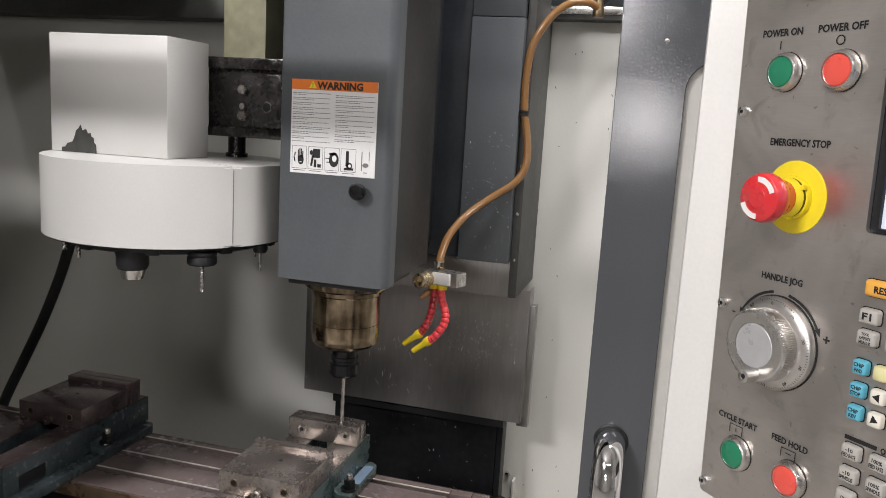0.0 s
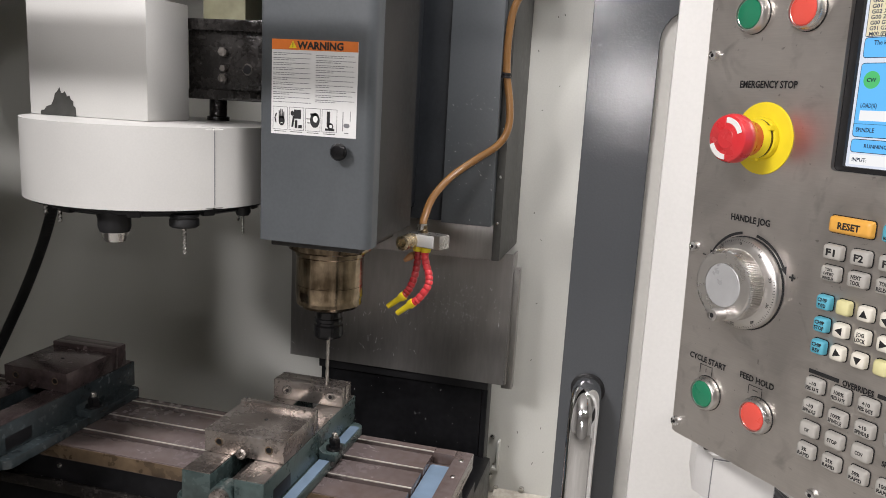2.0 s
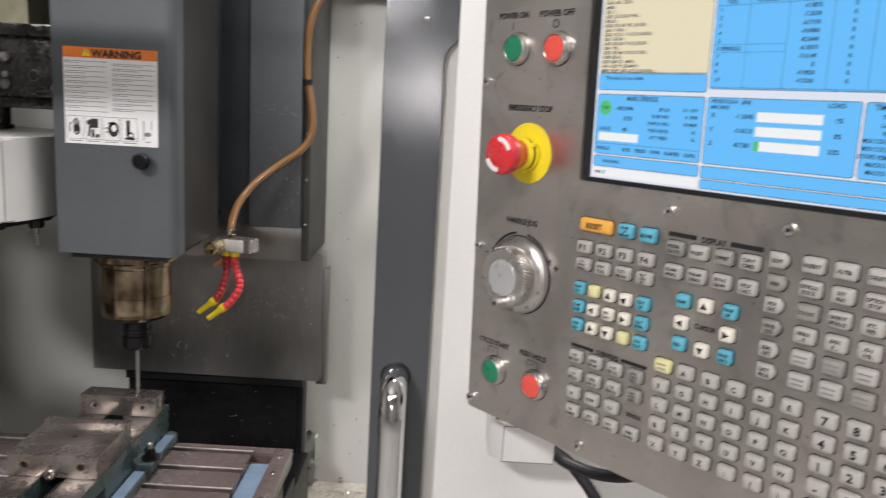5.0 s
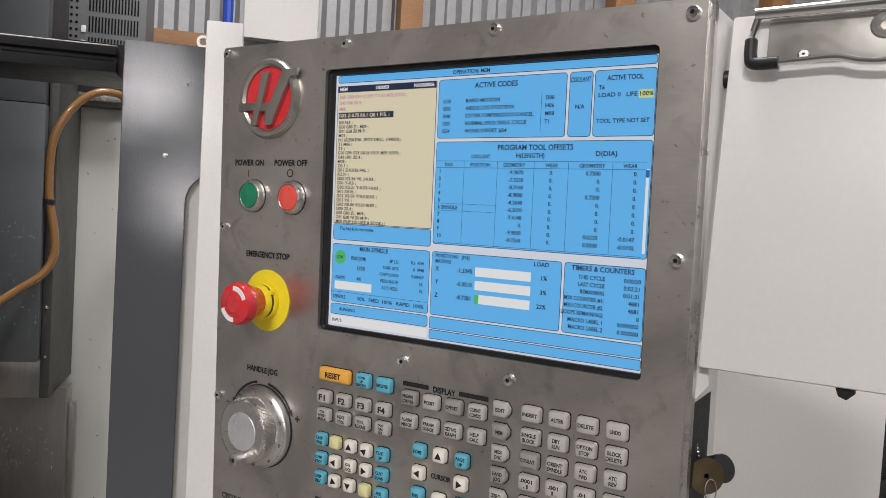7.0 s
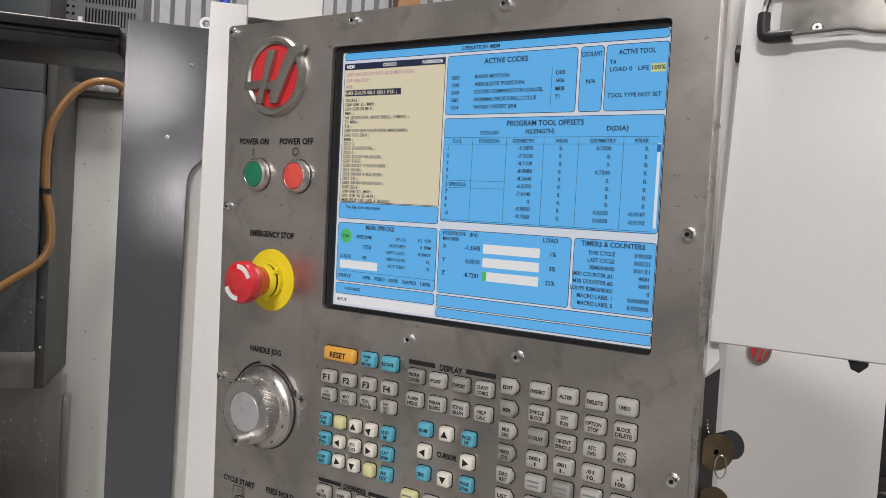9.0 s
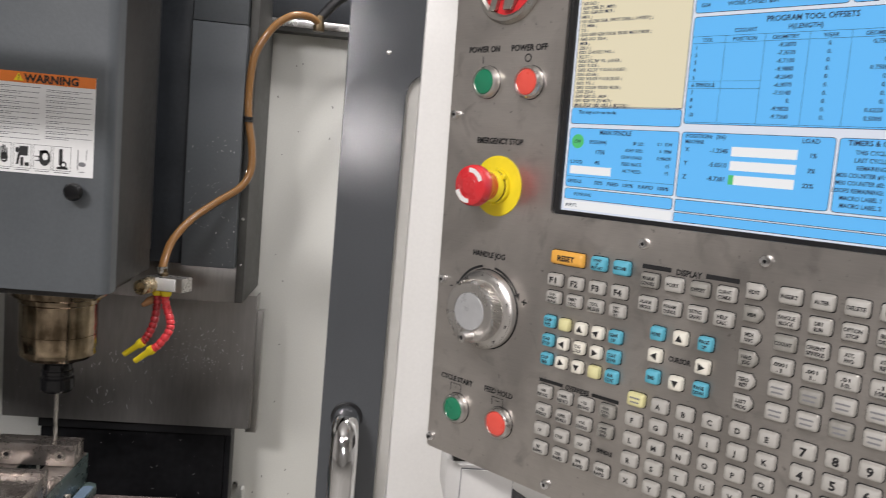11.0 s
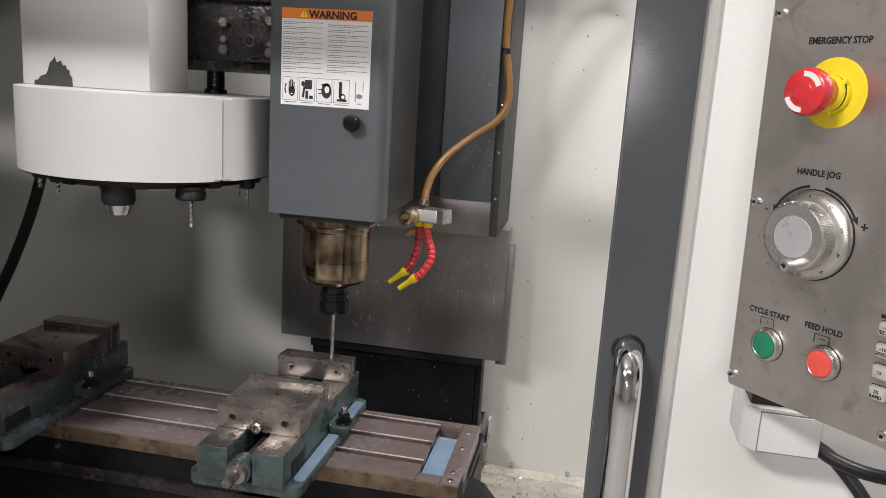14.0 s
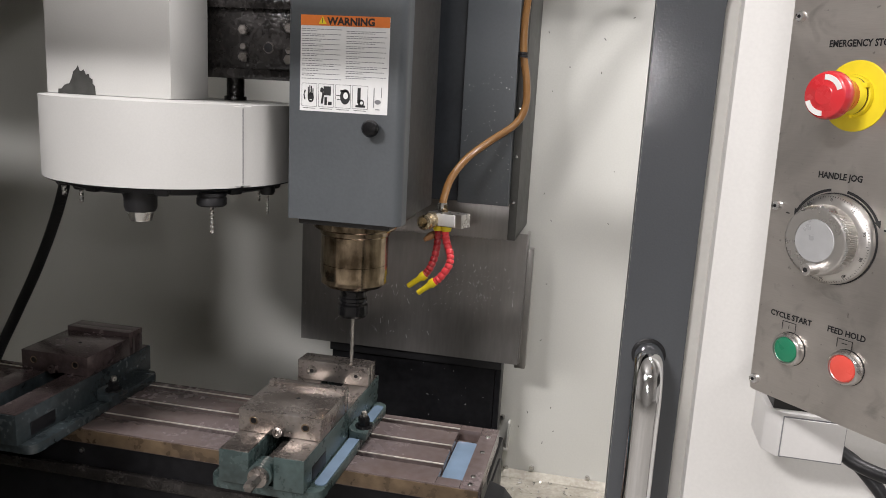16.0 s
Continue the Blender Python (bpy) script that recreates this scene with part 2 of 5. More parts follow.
def box(x0, x1, y0, y1, z0, z1, bevel=0.0, seg=2, bm=None):
    b = bmesh.new()
    v = [b.verts.new((x, y, z)) for x in (x0, x1) for y in (y0, y1) for z in (z0, z1)]
    for f in ((0, 1, 3, 2), (4, 6, 7, 5), (0, 4, 5, 1), (2, 3, 7, 6), (0, 2, 6, 4), (1, 5, 7, 3)):
        b.faces.new([v[i] for i in f])
    if bevel:
        bmesh.ops.bevel(b, geom=b.edges[:], offset=bevel, segments=seg, profile=0.6, affect="EDGES")
    return join(bm, b)


def join(bm, b):
    if bm is None:
        return b
    me = bpy.data.meshes.new("tmp")
    b.to_mesh(me)
    b.free()
    bm.from_mesh(me)
    bpy.data.meshes.remove(me)
    return bm


def prism(pts, a, b_, axis="y", bevel=0.0, bm=None, seg=2):
    """A polygon of (u, v) pushed from a to b_ along an axis: y takes (x, z), z takes (x, y), x takes (y, z)."""
    put = {"y": lambda p, w: (p[0], w, p[1]), "z": lambda p, w: (p[0], p[1], w), "x": lambda p, w: (w, p[0], p[1])}[axis]
    b = bmesh.new()
    lo = [b.verts.new(put(p, a)) for p in pts]
    hi = [b.verts.new(put(p, b_)) for p in pts]
    b.faces.new(lo)
    b.faces.new(hi[::-1])
    for i in range(len(pts)):
        j = (i + 1) % len(pts)
        b.faces.new((lo[i], hi[i], hi[j], lo[j]))
    if bevel:
        bmesh.ops.recalc_face_normals(b, faces=b.faces)
        bmesh.ops.bevel(b, geom=b.edges[:], offset=bevel, segments=seg, profile=0.6, affect="EDGES")
    return join(bm, b)


def lathe(profile, m=None, seg=32, bm=None):
    """A turned shape about z from (radius, height) pairs; closed where the radius is 0."""
    b = bmesh.new()
    rings = []
    for r, z in profile:
        if r <= 1e-6:
            rings.append([b.verts.new((0, 0, z))])
        else:
            rings.append([b.verts.new((r * math.cos(i * math.tau / seg), r * math.sin(i * math.tau / seg), z)) for i in range(seg)])
    for lo, hi in zip(rings, rings[1:]):
        for i in range(seg):
            j = (i + 1) % seg
            q = [lo[i % len(lo)], lo[j % len(lo)], hi[j % len(hi)], hi[i % len(hi)]]
            q = list(dict.fromkeys(q))
            if len(q) > 2:
                b.faces.new(q)
    if m is not None:
        b.transform(m)
    return join(bm, b)


def smooth_path(pts, n=10):
    P = [Vector(p) for p in pts]
    P = [2 * P[0] - P[1]] + P + [2 * P[-1] - P[-2]]
    out = []
    for i in range(1, len(P) - 2):
        for k in range(n):
            t = k / n
            a, b, c, d = P[i - 1], P[i], P[i + 1], P[i + 2]
            out.append(0.5 * (2 * b + (c - a) * t + (2 * a - 5 * b + 4 * c - d) * t * t + (3 * b - 3 * c + d - a) * t ** 3))
    return out + [P[-2]]


def sweep(pts, radius, seg=14, n=10, bm=None, wave=0.0, every=2):
    """A tube along a smooth path, ribbed where wave is given."""
    path = smooth_path(pts, n)
    b = bmesh.new()
    rings, side = [], None
    for i, p in enumerate(path):
        d = (path[min(i + 1, len(path) - 1)] - path[max(i - 1, 0)]).normalized()
        side = d.orthogonal().normalized() if side is None else (side - side.dot(d) * d).normalized()
        up = d.cross(side)
        r = radius * (1 + (wave if (i // every) % 2 else 0))
        rings.append([b.verts.new(p + r * (math.cos(k * math.tau / seg) * side + math.sin(k * math.tau / seg) * up)) for k in range(seg)])
    for lo, hi in zip(rings, rings[1:]):
        for k in range(seg):
            j = (k + 1) % seg
            b.faces.new((lo[k], lo[j], hi[j], hi[k]))
    b.faces.new(rings[0])
    b.faces.new(rings[-1][::-1])
    return join(bm, b)


FACE = pose(0, 0, 0, 90)  # turns what lies flat and looks up so that it looks along -y
OUT = pose(0, 0, 0, 90)   # a lathe's axis z becomes -y


def writing(rows, depth, name="writing", bold=0.022):
    """Flat letters in the plane y = depth, looking along -y: rows of (words, x, z, cap height, width or 0, 'l', 'c' or 'r')."""
    bm = bmesh.new()
    for words, x, z, h, width, al in rows:
        cu = bpy.data.curves.new("letters", "FONT")
        cu.body, cu.size, cu.resolution_u, cu.fill_mode, cu.offset = words, h / 0.7, 2, "BOTH", h * bold
        cu.align_x = {"l": "LEFT", "c": "CENTER", "r": "RIGHT"}[al]
        ob = bpy.data.objects.new("letters", cu)
        me = bpy.data.meshes.new_from_object(ob)
        bpy.data.objects.remove(ob)
        bpy.data.curves.remove(cu)
        if len(me.vertices):
            co = np.empty(len(me.vertices) * 3)
            me.vertices.foreach_get("co", co)
            wide = np.ptp(co.reshape(-1, 3)[:, 0])
            k = width / wide if width and wide > 0 else 1.0
            me.transform(Matrix.Translation((x, depth, z - h / 2)) @ FACE @ Matrix.Diagonal((k, 1, 1, 1)))
            bm.from_mesh(me)
        bpy.data.meshes.remove(me)
    me = bpy.data.meshes.new(name)
    bm.to_mesh(me)
    bm.free()
    return me


def bars(rows, depth):
    """Plain bars (x0, x1, z0, z1) in the plane y = depth."""
    bm = bmesh.new()
    for x0, x1, z0, z1 in rows:
        bm.faces.new([bm.verts.new(p) for p in ((x0, depth, z0), (x1, depth, z0), (x1, depth, z1), (x0, depth, z1))])
    return bm


def rounded(x0, x1, z0, z1, r, n=4):
    pts = []
    for cx, cz, a in ((x1 - r, z1 - r, 0), (x0 + r, z1 - r, 90), (x0 + r, z0 + r, 180), (x1 - r, z0 + r, 270)):
        pts += [(cx + r * math.cos(radians(a + 90 * k / n)), cz + r * math.sin(radians(a + 90 * k / n))) for k in range(n + 1)]
    return pts


def screw_mesh(r=0.0045, h=0.003):
    bm = lathe([(0, -h), (r * 0.45, -h), (r * 0.45, -h * 1.02), (r * 0.8, -h * 0.95), (r, -h * 0.4), (r, 0.001), (0, 0.001)], pose(0, 0, 0, -90), 16)
    return mesh_of(bm, "screw", 40)


def drill(r, z0, z1, pitch):
    """A twist drill with two flutes, from its shank end z0 down to its tip z1."""
    n, steps = 16, int(abs(z0 - z1) / pitch * 10) + 2
    bm = bmesh.new()
    rings = []
    for k in range(steps + 1):
        f = k / steps
        z = z0 + (z1 - z0) * f
        tip = 1.0 if f < 0.95 else max(0.08, (1 - f) / 0.05)
        ring = []
        for i in range(n):
            a = i * math.tau / n
            q = r * tip * (0.5 + 0.5 * min(1.0, abs(math.cos(a)) * 1.35))
            w = a + (z - z0) / pitch * math.tau
            ring.append(bm.verts.new((q * math.cos(w), q * math.sin(w), z)))
        if rings:
            for i in range(n):
                bm.faces.new((rings[-1][i], rings[-1][(i + 1) % n], ring[(i + 1) % n], ring[i]))
        rings.append(ring)
    bm.faces.new(rings[-1])
    bmesh.ops.recalc_face_normals(bm, faces=bm.faces)
    return bm


# ---- the shop ----
alone("floor", box(-6, 6, -6, 4.2, -0.2, 0), M["concrete"], "grey worn concrete shop floor", "floor", kind="structure")
alone("ceiling", box(-6, 6, -6, 4.2, 5.0, 5.2), M["shopwall"], "plain pale shop ceiling", "ceiling", kind="structure")
alone("wall_west", box(-6.2, -6, -6, 4.2, 0, 5), M["shopwall"], "plain pale shop wall", "wall", kind="structure")
alone("wall_east", box(6, 6.2, -6, 4.2, 0, 5), M["shopwall"], "plain pale shop wall", "wall", kind="structure")
alone("wall_south", box(-6, 6, -6.2, -6, 0, 5), M["shopwall"], "plain pale shop wall", "wall", kind="structure")
prof = []
x = -6.0
while x < 6.0:
    prof += [(x, 4.2), (x + 0.05, 4.2), (x + 0.075, 4.165), (x + 0.125, 4.165)]
    x += 0.15
prof += [(6.0, 4.2), (6.0, 4.3), (-6.0, 4.3)]
alone("wall_north", prism(prof, 0, 5, "z"), M["corrug"], "ribbed galvanised steel cladding of the shop wall", "wall", kind="structure")

# ---- enclosure of the milling machine ----
BACK, SKIN = 2.05, 0.88
alone("enclosure_wall_back", box(-2.1, 0.6, BACK, BACK + 0.004, 0.30, 1.86), M["inner"], "grey-white painted sheet back wall inside the machine", "wall", kind="structure")
alone("enclosure_wall_left", box(-2.104, -2.1, 0.9, BACK, 0.30, 1.86), M["inner"], "grey-white painted sheet side wall inside the machine", "wall", kind="structure")
alone("enclosure_wall_right", box(0.6, 0.604, 0.96, BACK, 0.30, 1.86), M["inner"], "grey-white painted sheet side wall inside the machine", "wall", kind="structure")
alone("enclosure_floor", box(-2.1, 0.6, 0.9, BACK, 0.30, 0.42), M["tray"], "chip tray floor of the machine, scattered with swarf", "floor", kind="structure")
alone("machine_plinth", box(-2.1, 1.06, 0.92, BACK, 0.0, 0.30, 0.01), M["dark"], "dark grey machine base standing on the shop floor", "machine base", kind="structure")
# not in view; its edge is set to shade the left interior
alone("unseen_front_left", box(-2.1, -1.32, 0.9, 0.935, 0.0, 1.86, 0.003), M["white"], "unseen white front panel beyond the door opening, placed to shade the interior", "panel", kind="structure")
# added beyond the view, low enough to shade the far vise only
alone("vise_light_blocker", box(-1.319, -1.035, 0.902, 0.933, 0.30, 1.42, 0.003), M["white"], "unseen white sheet added to shade the far vise", "door", kind="structure")
# out-of-view sheet added to keep overhead light off the left wall
alone("overhead_light_blocker", box(-2.1, -1.25, 0.9, 1.98, 1.93, 1.935), M["inner"], "unseen painted sheet added overhead to shade the left wall", "roof", kind="structure")
header = thing("enclosure_header", "black enamelled track rail above the machine doorway", "rail", (-1.05, 0.915, 1.759))
header["kind"] = "structure"
part("track", prism([(0.0, 0.0), (0.0, 0.012), (0.004, 0.0145), (0.004, 0.018), (0.0, 0.0205), (0.0, 0.030), (0.15, 0.030), (0.15, 0.0)], -1.05, 0.985, "x", 0.0008), M["black"], header, "black grooved track")
part("top_edge", box(-1.05, 0.985, 0.001, 0.008, 0.0303, 0.0316, 0.0003), M["pewter"], header, "worn bright top edge")
front = alone("enclosure_front_panel", prism([(0.036, 0.0), (1.065, 0.0), (1.065, 1.56), (0.166, 1.56), (0.166, 1.828), (0.036, 1.825)], SKIN, SKIN + 0.035, "y", 0.002), M["white"], "white powder-coated front panel of the machine", "panel", kind="structure")
alone("enclosure_rail", box(-2.1, 0.6, 1.99, 2.06, 1.86, 1.925, 0.006), M["dark2"], "dark slate top rail of the enclosure", "rail", kind="structure")
alone("enclosure_top_beam", box(-2.1, 0.2, 2.07, 2.16, 1.93, 2.0, 0.008), M["black"], "black steel beam across the top of the enclosure", "beam", kind="structure")

# ---- sliding door edge with its handle ----
door = thing("machine_door", "dark grey textured machine door edge with a chrome pull handle", "door", (0.0, 0.92, 0.3))
DZ = -0.3
arc = [(0.020 + 0.034 - 0.034 * math.cos(radians(a)), 1.612 + 0.034 * math.sin(radians(a))) for a in range(0, 91, 15)]
outline = [(-0.055, 0.0), (-0.055, 1.497), (0.075, 1.497), (0.075, 1.346)] + [(x, z + DZ) for x, z in arc[::-1]] + [(0.020, 0.0)]
part("frame", prism(outline, -0.02, -0.012, "y", 0.0008, seg=1), M["post"], door, "dark grey leather-textured paint")
part("frame_return", box(-0.0548, -0.049, -0.0115, 0.045, 0.0, 1.496), M["dark"], door)
part("top_cap", box(-0.053, 0.075, -0.0115, 0.045, 1.489, 1.4965), M["bright"], door, "worn bare metal top edge")
part("inner_skin", box(-0.0485, 0.08, -0.0112, 0.04, 0.0, 1.486), M["strip"], door, "light grey skin behind the cut-out")
part("handle", sweep([(-0.022, -0.010, 0.902), (-0.022, -0.040, 0.900), (-0.022, -0.058, 0.886), (-0.022, -0.066, 0.858), (-0.022, -0.067, 0.80), (-0.022, -0.067, 0.6), (-0.022, -0.067, 0.46), (-0.022, -0.064, 0.42), (-0.022, -0.045, 0.40), (-0.022, -0.010, 0.398)], 0.0175, 24), M["chrome"], door, "polished chrome tube")
for z in (0.902, 0.398):
    part("grommet", lathe([(0.0172, 0), (0.0200, 0), (0.0204, 0.001), (0.0190, 0.002), (0.0172, 0.002)], pose(-0.022, -0.0201, z, 90), 28), M["rubber"], door, "black rubber ring")
part("dent_mark", lathe([(0, 0.0012), (0.0018, 0.0008), (0.003, 0)], pose(-0.005, -0.0201, 1.365, 90), 12), M["bright"], door)
part("dent_mark", lathe([(0, 0.0012), (0.0012, 0.0008), (0.0025, 0)], pose(0.018, -0.0201, 1.452, 90), 12), M["bright"], door)

# ---- column and way covers ----
col = thing("machine_column", "dark painted machine column with sheet covers", "machine column", (-0.56, 1.9, 0.42))
CX, CY, CZ = -0.56, 1.9, 0.42


def cbox(x0, x1, y0, y1, z0, z1, bevel=0.0):
    return box(x0 - CX, x1 - CX, y0 - CY, y1 - CY, z0 - CZ, z1 - CZ, bevel)


part("casting", cbox(-0.80, -0.33, 1.80, 2.04, 1.245, 2.9, 0.01), M["dark2"], col)
part("front_cover", cbox(-0.66, -0.438, 1.764, 1.80, 1.247, 2.88, 0.002), M["dark2"], col, "near-black painted cover")
part("side_cover", cbox(-0.437, -0.316, 1.756, 1.80, 1.244, 1.80, 0.002), M["dark"], col, "slate painted sheet with chipped edge")
part("side_cover", cbox(-0.437, -0.318, 1.760, 1.80, 1.802, 2.40, 0.002), M["dark"], col, "slate painted sheet")
part("edge_strip", cbox(-0.3155, -0.296, 1.785, 2.04, 1.158, 1.90, 0.002), M["olive"], col, "dull grey edge strip")
part("wiper_strip", cbox(-0.80, -0.312, 1.822, 1.85, 1.150, 1.24, 0.002), M["sheet"], col, "scuffed bare steel strip")
for z in (1.25, 1.36, 1.47):
    part("rivet", lathe([(0, 0.003), (0.003, 0.002), (0.004, 0)], pose(-0.306 - CX, 1.785 - CY, z - CZ, 90), 12), M["bright"], col)

way = thing("way_cover_plate", "scuffed dark sheet steel way cover below the spindle head", "way cover", (-0.575, 1.87, 0.82))
pl = prism([(-0.297, 0.0), (0.298, -0.002), (0.300, 0.342), (-0.297, 0.342)], -0.005, -0.002, "y")
part("plate", pl, M["sheet"], way, "brushed dark steel with coolant marks")
part("side_flange", box(0.2985, 0.3025, -0.004, 0.055, -0.001, 0.341, 0.0008), M["sheet"], way)
part("under_plate", box(0.288, 0.3165, 0.02, 0.05, -0.02, 0.30, 0.002), M["sheet"], way, "sliding leaf behind")
low = thing("lower_way_cover", "black sheet cover under the way plate", "way cover", (-0.555, 1.91, 0.42))
part("panel", box(-0.235, 0.22, -0.02, 0.02, 0.0, 0.57, 0.004), M["black"], low)
part("side_fold", box(0.221, 0.236, -0.024, 0.03, 0.0, 0.57, 0.002), M["black"], low)
part("wiper", box(-0.238, 0.236, -0.03, -0.0205, 0.372, 0.396, 0.002), M["rubber"], low)
screw = screw_mesh(0.0075, 0.006)
screw.materials.append(M["bright"])
wall_screws = thing("wall_bolts", "small bolts holding the enclosure's back sheet", "bolt", (0, BACK, 0.42))
wall_screws["kind"] = "structure"
for x, z in ((-0.325, 0.59), (-0.325, 0.47), (-0.305, 0.435), (-0.23, 0.445), (-0.07, 0.44)):
    part("bolt", screw, M["bright"], wall_screws, at=(x, -0.0005, z - 0.42))
alone("wall_bracket", prism([(-0.318, 0.50), (-0.300, 0.50), (-0.300, 0.585), (-0.306, 0.585), (-0.306, 0.508), (-0.318, 0.508)], BACK - 0.03, BACK - 0.001, "y", 0.001), M["inner"], "small painted angle bracket on the back wall", "bracket")
alone("wall_skirting", prism([(BACK - 0.001, 0.42), (BACK - 0.03, 0.421), (BACK - 0.012, 0.428), (BACK - 0.001, 0.434)], -0.31, 0.6, "x"), M["tray"], "folded foot of the enclosure's back wall", "skirting", kind="structure")
ledge = thing("upper_ledge", "grey folded ledge with a bright lip above the back sheet", "ledge", (0.0, BACK, 1.83))
part("left_shelf", box(-2.1, -0.81, -0.09, -0.001, -0.025, 0.029, 0.002), M["olive"], ledge)
part("shelf", box(-0.325, 0.6, -0.055, -0.001, 0.0, 0.03, 0.002), M["olive"], ledge)
part("lip", box(-0.325, 0.6, -0.058, -0.0555, 0.012, 0.034, 0.0006), M["bright"], ledge)

# ---- spindle head ----
head = thing("spindle_head", "dark grey boxed spindle head carrying a drill bit", "spindle head", (-0.565, 1.42, 1.256))
HX, HY, HZ = -0.565, 1.42, 1.256
r = 0.018
hull = []
for cx, cy, a in ((-0.4535 - r, 1.30 + r, -90), (-0.4535 - r, 1.345, 0), (-0.672 + 0.006, 1.345, 90), (-0.672 + 0.006, 1.30 + 0.006, 180)):
    rr = r if a == -90 else (0.006 if a == 180 else 0.001)
    cx = cx if a != 0 else -0.4535 - 0.001
    hull += [(cx + rr * math.cos(radians(a + 18 * k)) - HX, cy + rr * math.sin(radians(a + 18 * k)) - HY) for k in range(6)]
part("front_cover", prism(hull, 0.0, 1.55, "z"), M["dark"], head, "smooth dark grey sheet cover")
part("casting", box(-0.664 - HX, -0.459 - HX, 1.347 - HY, 1.58 - HY, 0.004, 1.55, 0.004), M["cast"], head, "dark grimy painted casting")
part("saddle", box(-0.65 - HX, -0.505 - HX, 1.58 - HY, 1.764 - HY, 0.02, 0.95, 0.006), M["dark2"], head)
SX = -0.577 - HX
part("mount_plate", box(SX - 0.078, SX + 0.100, -0.105, 0.10, -0.012, 0.0035, 0.003), M["cast"], head, "oily underside plate")
part("nose_flange", lathe([(0, -0.013), (0.080, -0.013), (0.0835, -0.016), (0.0835, -0.027), (0.081, -0.030), (0.0715, -0.032), (0, -0.032)], pose(SX, 0, 0), 48), M["spindle"], head)
part("spindle_nose", lathe([(0, -0.032), (0.0705, -0.032), (0.0705, -0.040), (0.068, -0.043), (0.068, -0.098), (0.0672, -0.0985), (0.0672, -0.1005), (0.068, -0.101), (0.068, -0.123), (0.0655, -0.130), (0.066, -0.135), (0.0665, -0.140), (0.060, -0.147), (0, -0.147)], pose(SX, 0, 0), 48), M["spindle"], head, "oil-stained bare steel nose")
part("holder_flange", lathe([(0, -0.147), (0.034, -0.147), (0.0365, -0.150), (0.0365, -0.155), (0.033, -0.158), (0, -0.158)], pose(SX, 0, 0), 32), M["gloss"], head)
part("collet_holder", lathe([(0, -0.158), (0.027, -0.158), (0.0265, -0.161), (0.0265, -0.172), (0.0285, -0.174), (0.0285, -0.180), (0.0265, -0.182), (0.0265, -0.186), (0.030, -0.189), (0.0305, -0.209), (0.027, -0.214), (0, -0.214)], pose(SX, 0, 0), 32), M["gloss"], head, "black oxide tool holder")
b = drill(0.0038, -0.210, -0.326, 0.044)
bmesh.ops.translate(b, verts=b.verts, vec=(SX, 0, 0))
part("drill_bit", b, M["pewter"], head, "bright twist drill")
part("cover_knob", lathe([(0.006, 0), (0.006, 0.008), (0.013, 0.010), (0.0155, 0.016), (0.0155, 0.021), (0.012, 0.026), (0, 0.028)], pose(-0.509 - HX, 1.30 - HY, 1.432 - HZ, 90), 28), M["gloss"], head, "round black plastic knob")

sign = thing("warning_label", "white safety notice with an orange heading stuck on the spindle head", "warning sign", (-0.566, 1.2996, 1.456))
part("sheet", box(-0.083, 0.082, -0.0006, -0.0001, 0.0, 0.1675), M["label"], sign)
part("heading_band", bars([(-0.083, 0.082, 0.1495, 0.1675)], -0.0009), M["orange"], sign, "orange heading band")
part("heading", writing([("WARNING", 0.011, 0.1582, 0.0122, 0.088, "c")], -0.0012, bold=0.06), M["ink"], sign, "black heading letters")
tri = bmesh.new()
tri.faces.new([tri.verts.new(p) for p in ((-0.0495, -0.0012, 0.1525), (-0.0345, -0.0012, 0.1525), (-0.042, -0.0012, 0.1655))])
part("hazard_triangle", tri, M["yellow"], sign)
part("hazard_mark", bars([(-0.0427, -0.0413, 0.1565, 0.1625), (-0.0427, -0.0413, 0.154, 0.1555)], -0.0014), M["ink"], sign)
rng = random.Random(5)
small = []
for cx, zz in ((-0.080, 0.144), (0.003, 0.142)):
    z = zz
    for para in range(11):
        for line in range(2):
            if z > 0.056:
                stop = cx + (0.070 + 0.006 * rng.random() if line == 0 else 0.02 + 0.045 * rng.random())
                x = cx
                while x < stop:
                    w = rng.uniform(0.003, 0.0085)
                    small.append((x, min(x + w, stop), z - rng.uniform(0.0010, 0.0013), z))
                    x += w + 0.0013
                z -= 0.0031
        z -= 0.0024
part("fine_print", bars(small, -0.0010), M["greyink"], sign, "small illegible grey lines of print")
bl = []
for i, x0 in enumerate((-0.0795, -0.0475, -0.0155, 0.0165)):
    for q in ((x0, x0 + 0.029, 0.008, 0.0086), (x0, x0 + 0.029, 0.0484, 0.049), (x0, x0 + 0.0006, 0.008, 0.049), (x0 + 0.0284, x0 + 0.029, 0.008, 0.049)):
        bl.append(q)
    bl.append((x0 + 0.003, x0 + 0.026, 0.0045, 0.0055))
part("pictogram_frames", bars(bl, -0.0010), M["ink"], sign)


def blob(cx, cz, rx, rz, n=14):
    return [(cx + rx * math.cos(i * math.tau / n), cz + rz * math.sin(i * math.tau / n)) for i in range(n)]


def flat(polys, depth):
    bm = bmesh.new()
    for p in polys:
        bm.faces.new([bm.verts.new((x, depth, z)) for x, z in p])
    return bm


def quad(x0, x1, z0, z1, lean=0.0):
    return [(x0, z0), (x1, z0), (x1 + lean, z1), (x0 + lean, z1)]


